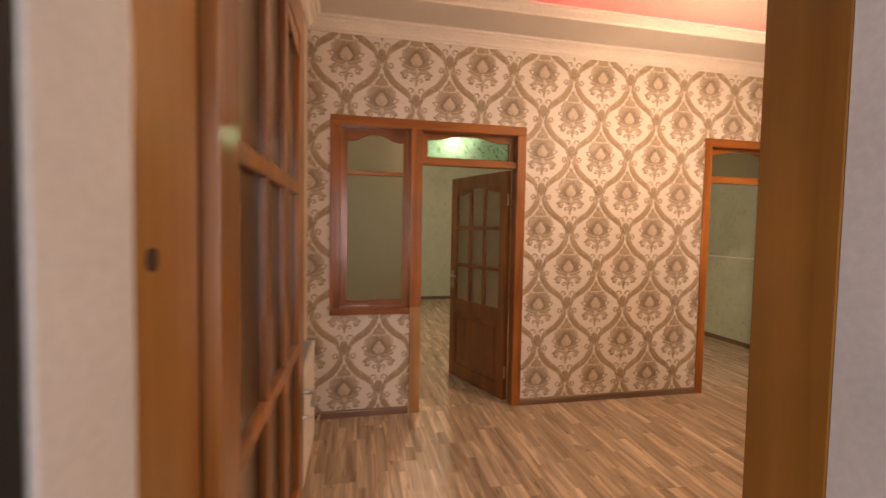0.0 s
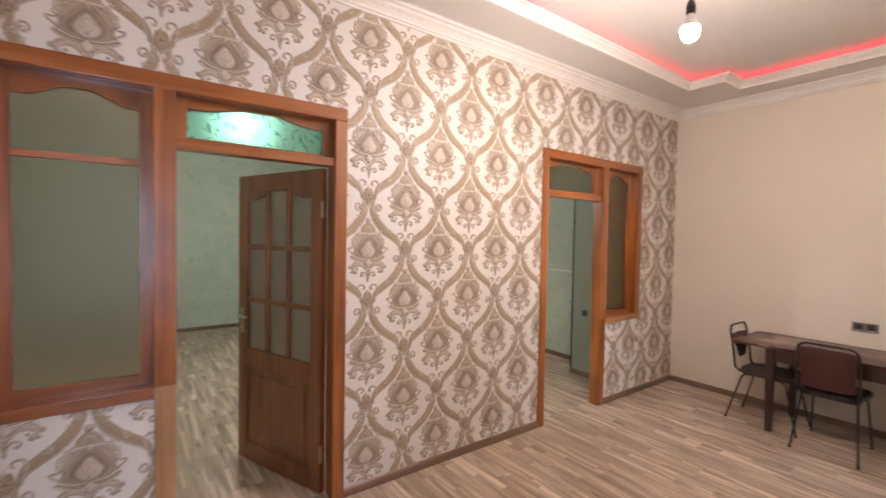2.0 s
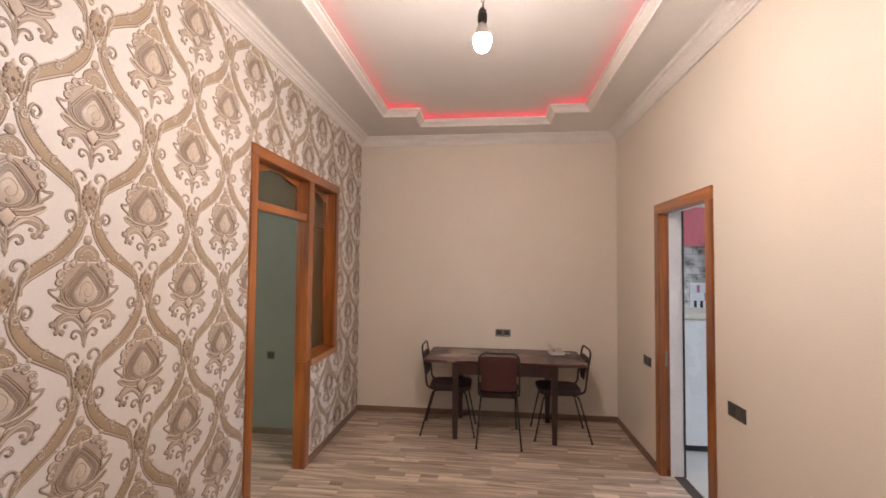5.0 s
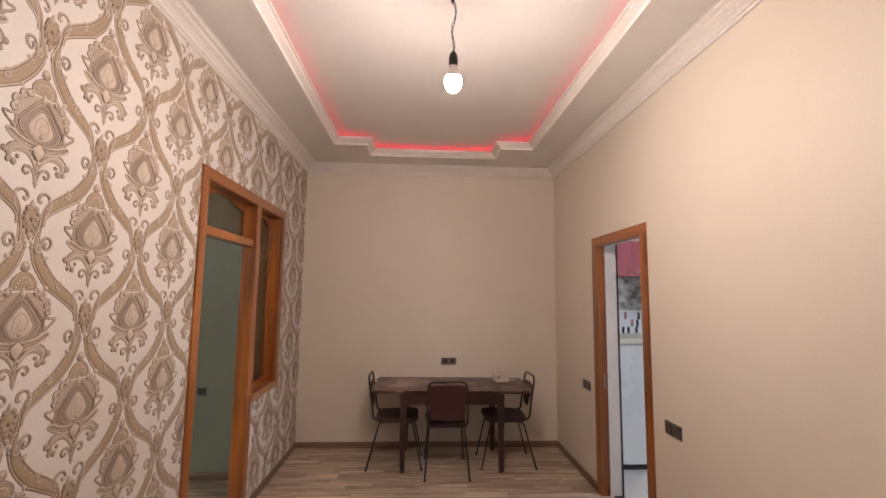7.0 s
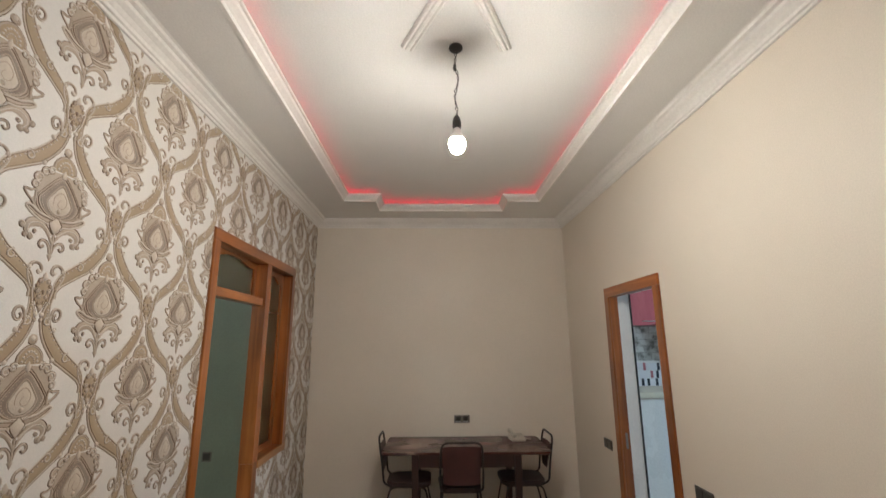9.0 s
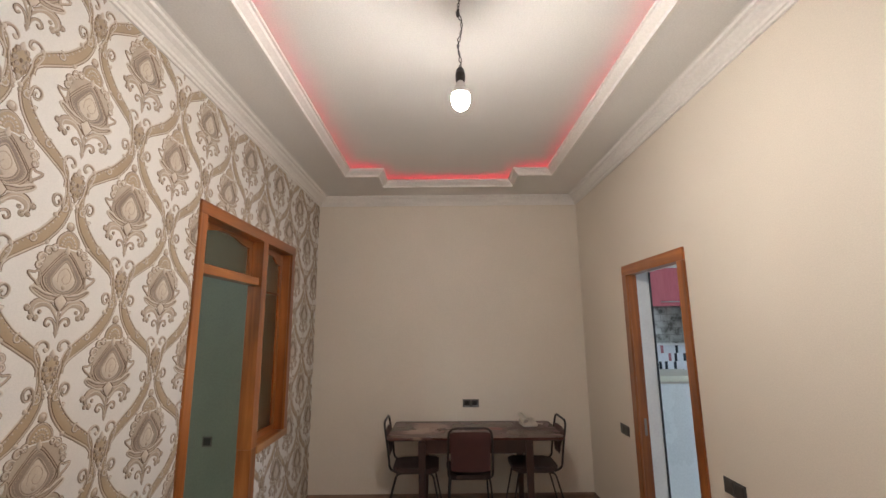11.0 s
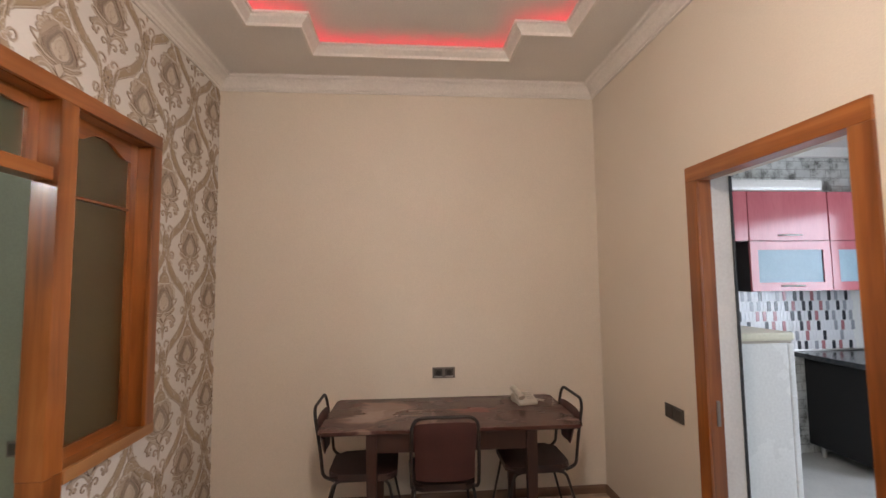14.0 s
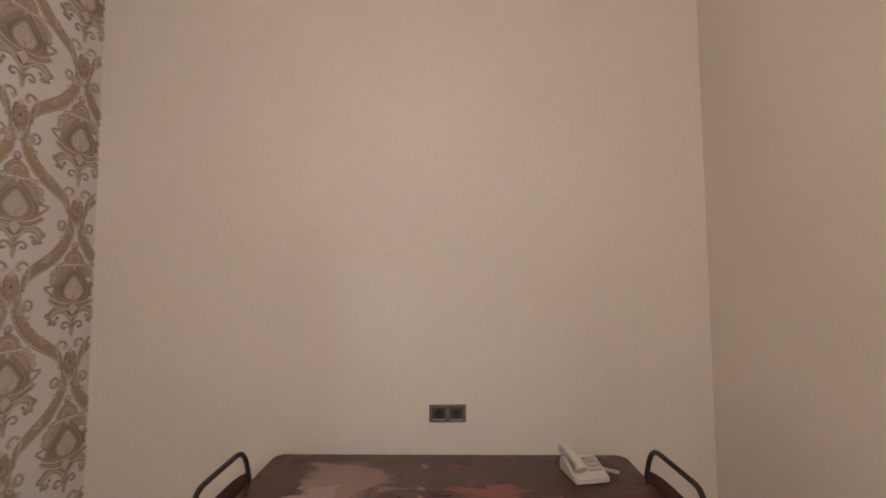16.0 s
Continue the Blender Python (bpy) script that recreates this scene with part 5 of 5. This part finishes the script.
def knot(cu, cv):
    """Two ribbons that rise from a small grotesque boss, with scrolls, beads and loops."""
    for s in (-1, 1):
        pts = mirror(s, RIBBON)
        strip("ribbon", pts, ribbon_width, cu, cv)
        strip("pale", beside(pts, lambda t: s * ribbon_width(t) / 2), 0.0052, cu, cv, -0.0012)
        strip("pale", beside(pts, lambda t: -s * ribbon_width(t) / 2), 0.0050, cu, cv, -0.0012)
        strip("edge", beside(pts, lambda t: -s * (ribbon_width(t) / 2 + 0.0042)), 0.0034, cu, cv, -0.0016)
        strip("edge", beside(pts, lambda t: s * (ribbon_width(t) / 2 - 0.0040)), 0.0022, cu, cv)
        strip("edge", beside(pts, lambda t: -s * (ribbon_width(t) / 2 - 0.0055)), 0.0022, cu, cv)
        beads = beside(pts, lambda t: s * (ribbon_width(t) / 2 - 0.0095))
        for i in range(9, 36):
            blob("pale" if i % 2 else "med", disc(*beads[i], 0.0042, 6), cu, cv, 0.0004)
        for i, side in ((12, 1), (20, -1), (25, 1), (31, -1)):
            u, v = beside(pts, lambda t: side * s * (ribbon_width(t) / 2 + 0.003))[i]
            blob("pale", disc(u, v, 0.0095, 8), cu, cv)
            strip("edge", curl(u, v, 0.0098, 20, 0.8, -s * side, 9), 0.0022, cu, cv, 0.0006)
        for i, side in ((16, 1), (28, 1)):
            u, v = beside(pts, lambda t: side * s * ribbon_width(t) * 0.18)[i]
            c = curl(u, v, 0.017, 110 if s > 0 else 70, 1.0, -s, 13)
            strip("pale", c, lambda t: 0.0075 - 0.003 * t, cu, cv, 0.0008)
            strip("edge", beside(c, lambda t: s * 0.004), 0.0018, cu, cv, 0.0004)
        # tall scroll over the boss
        c = mirror(s, smooth_line([(0.049, 0.012), (0.062, 0.036), (0.070, 0.062), (0.062, 0.086), (0.042, 0.096), (0.023, 0.086), (0.019, 0.068), (0.030, 0.060), (0.036, 0.070)], 3))
        strip("med", c, lambda t: 0.0115 - 0.004 * t, cu, cv, 0.0006)
        strip("edge", beside(c, lambda t: s * 0.0055), 0.0024, cu, cv, 0.0002)
        strip("pale", beside(c, lambda t: -s * 0.0012), 0.0035, cu, cv, 0.0012)
        blob("pale", disc(s * 0.030, 0.066, 0.008, 8), cu, cv, 0.0010)
        # loop on the shoulder of the ribbon that runs down from the boss
        c = mirror(s, smooth_line([(0.046, -0.094), (0.052, -0.066), (0.064, -0.053), (0.082, -0.058), (0.088, -0.076), (0.078, -0.094), (0.063, -0.094), (0.058, -0.080), (0.067, -0.072)], 3))
        strip("med", c, lambda t: 0.0105 - 0.0035 * t, cu, cv, 0.0006)
        strip("edge", beside(c, lambda t: -s * 0.0050), 0.0024, cu, cv, 0.0002)
        strip("pale", beside(c, lambda t: s * 0.001), 0.0035, cu, cv, 0.0012)
        blob("med", disc(s * 0.012, -0.094, 0.0075, 8), cu, cv)
        strip("edge", curl(s * 0.012, -0.094, 0.008, 90, 0.75, s, 8), 0.0022, cu, cv)
        # half of the boss
        for u, v, r in ((0.014, 0.036, 0.011), (0.022, 0.020, 0.009), (0.020, 0.002, 0.011), (0.012, -0.016, 0.010), (0.020, -0.026, 0.008), (0.008, -0.036, 0.008)):
            blob("med" if r > 0.0095 else "ribbon", disc(s * u, v, r, 9), cu, cv, 0.0008)
            strip("edge", curl(s * u, v, r * 0.95, -60 if s > 0 else 240, 0.9, s, 9), 0.0026, cu, cv, 0.0014)
    blob("ribbon", [(0.031 * math.cos(a) * (1 + 0.12 * math.sin(a)), 0.052 * math.sin(a)) for a in (2 * math.pi * i / 20 for i in range(20))], cu, cv)
    blob("pale", leaf_shape(0, 0.034, 90, 0.034, 0.010), cu, cv, 0.0006)
    blob("edge", leaf_shape(0, 0.010, -90, 0.020, 0.007), cu, cv, 0.0012)
    blob("med", leaf_shape(0, -0.042, -90, 0.028, 0.010), cu, cv, 0.0002)
    strip("edge", [(-0.018, -0.044), (-0.008, -0.052), (0.0, -0.066), (0.008, -0.052), (0.018, -0.044)], 0.003, cu, cv, 0.0004)


BODY = [(0.010, 0.100), (0.044, 0.096), (0.054, 0.088), (0.066, 0.094), (0.078, 0.088), (0.082, 0.074), (0.096, 0.066), (0.104, 0.052), (0.104, 0.034), (0.100, 0.020), (0.098, -0.010), (0.112, -0.040), (0.104, -0.056), (0.086, -0.066), (0.068, -0.078), (0.044, -0.084), (0.026, -0.086)]


def medallion(cu, cv):
    """Teardrop of dark beads with a pale heart, framed by scrolls, under a fan and over a leafy tail."""
    out = smooth_line(BODY, 2)
    blob("med", out + [(-u, v) for u, v in out[::-1]], cu, cv, -0.0014)
    # fan and bud over it
    fan = [(0.043 * math.cos(a) * (1 + 0.10 * math.sin(3 * a) ** 2), 0.104 + 0.058 * math.sin(a)) for a in (math.pi * i / 14 for i in range(15))]
    blob("ribbon", fan, cu, cv, -0.0004)
    strip("med", fan, 0.0075, cu, cv)
    strip("edge", beside(fan, lambda t: -0.0045), 0.0026, cu, cv, -0.0008)
    for i in range(9):
        a = math.pi * (i + 0.5) / 9
        blob("pale", disc(0.028 * math.cos(a), 0.106 + 0.040 * math.sin(a), 0.0052, 6), cu, cv)
        blob("med", disc(0.017 * math.cos(a), 0.106 + 0.024 * math.sin(a), 0.0040, 6), cu, cv)
    blob("med", disc(0, 0.183, 0.0185, 12), cu, cv)
    strip("edge", curl(0, 0.183, 0.0190, 200, 0.55, 1, 10), 0.0030, cu, cv, 0.0004)
    blob("pale", disc(-0.003, 0.187, 0.010, 9), cu, cv, 0.0004)
    blob("pale", leaf_shape(0, 0.076, 90, 0.040, 0.010), cu, cv, 0.0006)
    # teardrop: light rim, dark beads, pale heart
    rim = spade(-0.006, 0.092, 0.100, 0.067)
    blob("med", rim, cu, cv, -0.0010)
    strip("edge", rim + rim[:1], 0.0030, cu, cv)
    well = spade(-0.006, 0.083, 0.090, 0.060)
    blob("dark", well, cu, cv, -0.0002)
    strip("edge", well + well[:1], 0.0024, cu, cv, 0.0012)
    for ring_w, ring_u, ring_d in ((0.070, 0.078, 0.054),):
        for u, v in spade(-0.006, ring_w, ring_u, ring_d, 40):
            blob("med", disc(u, v, 0.0026, 5), cu, cv, 0.0010)
    heart = spade(-0.008, 0.052, 0.066, 0.048, 24)
    blob("pale", heart, cu, cv, 0.0010)
    strip("med", heart + heart[:1], 0.005, cu, cv, 0.0014)
    c = smooth_line([(-0.026, -0.020), (-0.024, 0.012), (0.0, 0.032), (0.024, 0.012), (0.022, -0.014), (0.004, -0.024), (-0.010, -0.010), (0.0, 0.006)], 3)
    strip("med", c, 0.0050, cu, cv, 0.0024)
    blob("med", disc(0, -0.036, 0.011, 9), cu, cv, 0.0018)
    for s in (-1, 1):
        # shoulder scrolls
        for u, v, r, a in ((0.050, 0.096, 0.014, 150), (0.072, 0.084, 0.018, 170), (0.094, 0.056, 0.019, 150), (0.100, 0.030, 0.014, 140)):
            c = curl(s * u, v, r, a if s > 0 else 180 - a, 1.0, -s, 13)
            strip("pale", c, lambda t: 0.0090 - 0.0035 * t, cu, cv, 0.0004)
            strip("edge", beside(c, lambda t: s * 0.0045), 0.0022, cu, cv)
        # white-hearted side leaf and the broad lower lip
        c = mirror(s, smooth_line([(0.094, -0.034), (0.108, -0.020), (0.122, -0.010), (0.134, 0.006), (0.112, 0.006), (0.098, 0.012), (0.092, -0.004), (0.094, -0.034)], 3))
        strip("med", c, 0.0075, cu, cv, 0.0004)
        strip("edge", beside(c, lambda t: -s * 0.0042), 0.0024, cu, cv)
        c = mirror(s, smooth_line([(0.0, -0.066), (0.030, -0.064), (0.066, -0.058), (0.104, -0.040), (0.118, -0.046), (0.104, -0.060), (0.086, -0.070), (0.060, -0.082), (0.026, -0.088)], 3))
        strip("pale", c, 0.0095, cu, cv, 0.0002)
        strip("edge", beside(c, lambda t: -s * 0.0050), 0.0030, cu, cv)
        # acanthus arm
        c = mirror(s, smooth_line([(0.012, -0.124), (0.030, -0.108), (0.052, -0.094), (0.076, -0.093), (0.096, -0.104), (0.100, -0.124), (0.088, -0.140)], 3))
        strip("med", c, lambda t: 0.013 + 0.020 * math.sin(math.pi * t) ** 2 * (0.4 + t), cu, cv)
        strip("pale", c, 0.0050, cu, cv, 0.0010)
        strip("edge", beside(c, lambda t: s * (0.0065 + 0.010 * math.sin(math.pi * t) ** 2 * (0.4 + t) + 0.001)), 0.0026, cu, cv)
        for u, v, r in ((0.118, -0.110, 0.0125), (0.084, -0.142, 0.0125), (0.104, -0.140, 0.010), (0.072, -0.122, 0.008)):
            blob("med", disc(s * u, v, r, 9), cu, cv, 0.0002)
            strip("edge", curl(s * u, v, r, -100 if s > 0 else 280, 0.85, s, 9), 0.0026, cu, cv, 0.0008)
        # tail scroll
        c = mirror(s, smooth_line([(0.004, -0.186), (0.010, -0.164), (0.024, -0.148), (0.040, -0.147), (0.047, -0.160), (0.038, -0.169), (0.031, -0.160)], 3))
        strip("med", c, lambda t: 0.0095 - 0.003 * t, cu, cv, 0.0002)
        strip("edge", beside(c, lambda t: s * 0.0050), 0.0024, cu, cv)
        strip("med", mirror(s, smooth_line([(0.002, -0.150), (0.016, -0.128), (0.030, -0.112)], 3)), 0.010, cu, cv, 0.0004)
    boss = [(0, -0.056), (0.027, -0.082), (0.018, -0.100), (0, -0.122), (-0.018, -0.100), (-0.027, -0.082)]
    blob("pale", boss, cu, cv, 0.0006)
    strip("edge", boss + boss[:1], 0.0026, cu, cv, 0.0010)
    strip("med", [(0, -0.116), (0, -0.140), (0, -0.165), (0, -0.190)], 0.0095, cu, cv, 0.0006)
    strip("edge", [(0.0052, -0.125), (0.0052, -0.150), (0.0052, -0.186)], 0.0022, cu, cv, 0.0006)
    blob("med", [(0, -0.182), (0.011, -0.192), (0.006, -0.200), (0, -0.213), (-0.006, -0.200), (-0.011, -0.192)], cu, cv)


for i in range(-9, 15):
    for j in range(-7, 6):
        x, z = MU + i * PU / 2, MV + j * PV / 2
        if i > 10:          # the last roll hangs a little lower
            x, z = x - 0.028, z - 0.055
        if -0.3 < x < XE + 0.3 and -0.4 < z < CORN + 0.3:
            if (i + j) % 2:
                knot(x, z)
            else:
                medallion(x, z - 0.012)
for kind, material, label in (("ribbon", M_RIBBON, "embossed taupe ribbons"), ("edge", M_EDGE, "raised brown outlines"), ("med", M_MED, "embossed grey-brown medallions"), ("pale", M_PALE, "pale raised scrolls and leaves"), ("dark", M_DARK, "dark beads and hearts")):
    me = bpy.data.meshes.new("damask_" + kind)
    me.from_pydata(relief[kind][0], [], relief[kind][1])
    me.materials.append(material)
    me.shade_smooth()
    ob = new("damask_" + kind, me)
    ob.parent = wall_north
    tagged(ob, label, kind="stuff")

# ---------------------------------------------------------------- laminate floors, plank by plank
PW, PL = 0.193, 1.285


def plank_data(w, ln):
    b = 0.0012
    v = [(0, 0, -0.008), (w, 0, -0.008), (w, ln, -0.008), (0, ln, -0.008), (b, b, 0), (w - b, b, 0), (w - b, ln - b, 0), (b, ln - b, 0), (0, 0, -0.0012), (w, 0, -0.0012), (w, ln, -0.0012), (0, ln, -0.0012)]
    f = [(4, 5, 6, 7), (8, 9, 5, 4), (9, 10, 6, 5), (10, 11, 7, 6), (11, 8, 4, 7), (0, 1, 9, 8), (1, 2, 10, 9), (2, 3, 11, 10), (3, 0, 8, 11)]
    return v, f


def uv_planks(me, origin_of):
    uv = me.uv_layers.new(name="UVMap")
    for poly in me.polygons:
        ox, oy = origin_of(poly.index)
        for li in poly.loop_indices:
            co = me.vertices[me.loops[li].vertex_index].co
            uv.data[li].uv = ((co.x - ox) / PW, co.y - oy)


def rows_of(x0, x1, y0, y1):
    x, k = x0, 0
    while x < x1 - 0.001:
        w = min(PW, x1 - x)
        y = y0 - (k * 0.43 % 1.0) * PL
        while y < y1 - 0.001:
            a, b = max(y, y0), min(y + PL, y1)
            if b - a > 0.02:
                yield x, a, w, b - a
            y += PL
        x += PW
        k += 1


floor = structure("floor", box(-0.2, XE, -TS, YN + TN, -0.05, -0.0085), M_SUBFLOOR, "pale streaked three-strip laminate floor", "floor")
meshes = {}
for x, y, w, ln in rows_of(0.0, XE, -0.09, YN + TN):
    key = (round(w, 3), round(ln, 3))
    if key not in meshes:
        me = bpy.data.meshes.new("plank")
        v, f = plank_data(w, ln)
        me.from_pydata(v, [], f)
        me.materials.append(M_PLANK)
        uv_planks(me, lambda i: (0, 0))
        meshes[key] = me
    p = new("plank", meshes[key])
    p.location = (x, y, 0)
    p.parent = floor

verts, faces, org = [], [], []
for x, y, w, ln in rows_of(-0.9, GX1, gy0 + 0.001, GY):
    v, f = plank_data(w, ln)
    k = len(verts)
    verts += [(a + x, b + y, c) for a, b, c in v]
    faces += [tuple(i + k for i in q) for q in f]
    org += [(x, y)] * len(f)
me = bpy.data.meshes.new("floor_green_room")
me.from_pydata(verts, [], faces)
me.materials.append(M_PLANK)
uv_planks(me, lambda i: org[i])
tagged(new("floor_green_room", me), "pale streaked laminate floor of the green room", "floor", kind="structure")
# porch floor, darkened in colour for the dim porch
structure("floor_porch", box(-0.75, 2.6, -2.4, -TS - 0.001, -0.05, -0.004), M_PORCHDIM, "porch floor with the porch's dimness put into its grey", "floor")
structure("threshold", box(D0, D1, -TS, -0.0905, -0.0085, 0.004), M_BASE, "brown door threshold", "threshold")
structure("ground", box(-60, 60, -60, 60, -0.12, -0.06), M_SUBFLOOR, "dark ground round the house", "ground")

# ---------------------------------------------------------------- kitchen mosaic
splash = thing("trim_backsplash", pose(KX1, 0, 0), "white, black and rose mosaic splashback", "splashback", kind="structure")
part("grout", box(-0.006, -0.0005, KY0, -0.95, 0.90, Z0 + 0.01), M_PLASTER, splash)
TWD, THT = 0.034, 0.090
tile_mesh = {}
for i, material in enumerate((M_TILEW, M_TILEB, M_TILEP, M_TILEG)):
    tile_mesh[i] = mesh_of("tile", box(-0.010, -0.006, 0, TWD - 0.003, 0, THT - 0.003, bevel=0.001), material)
pick = random.Random(9)
for j in range(6):
    for i in range(49):
        y = -0.97 - (i + 1) * TWD + (j % 2) * 0.015
        k = (i + 2 * j) % 5
        kind = 0 if k in (0, 1, 3) else pick.choice((1, 1, 2, 3)) if k == 2 else pick.choice((0, 2, 3, 1))
        o = new("tile", tile_mesh[kind])
        o.location = (0, y, 0.905 + j * THT)
        o.parent = splash
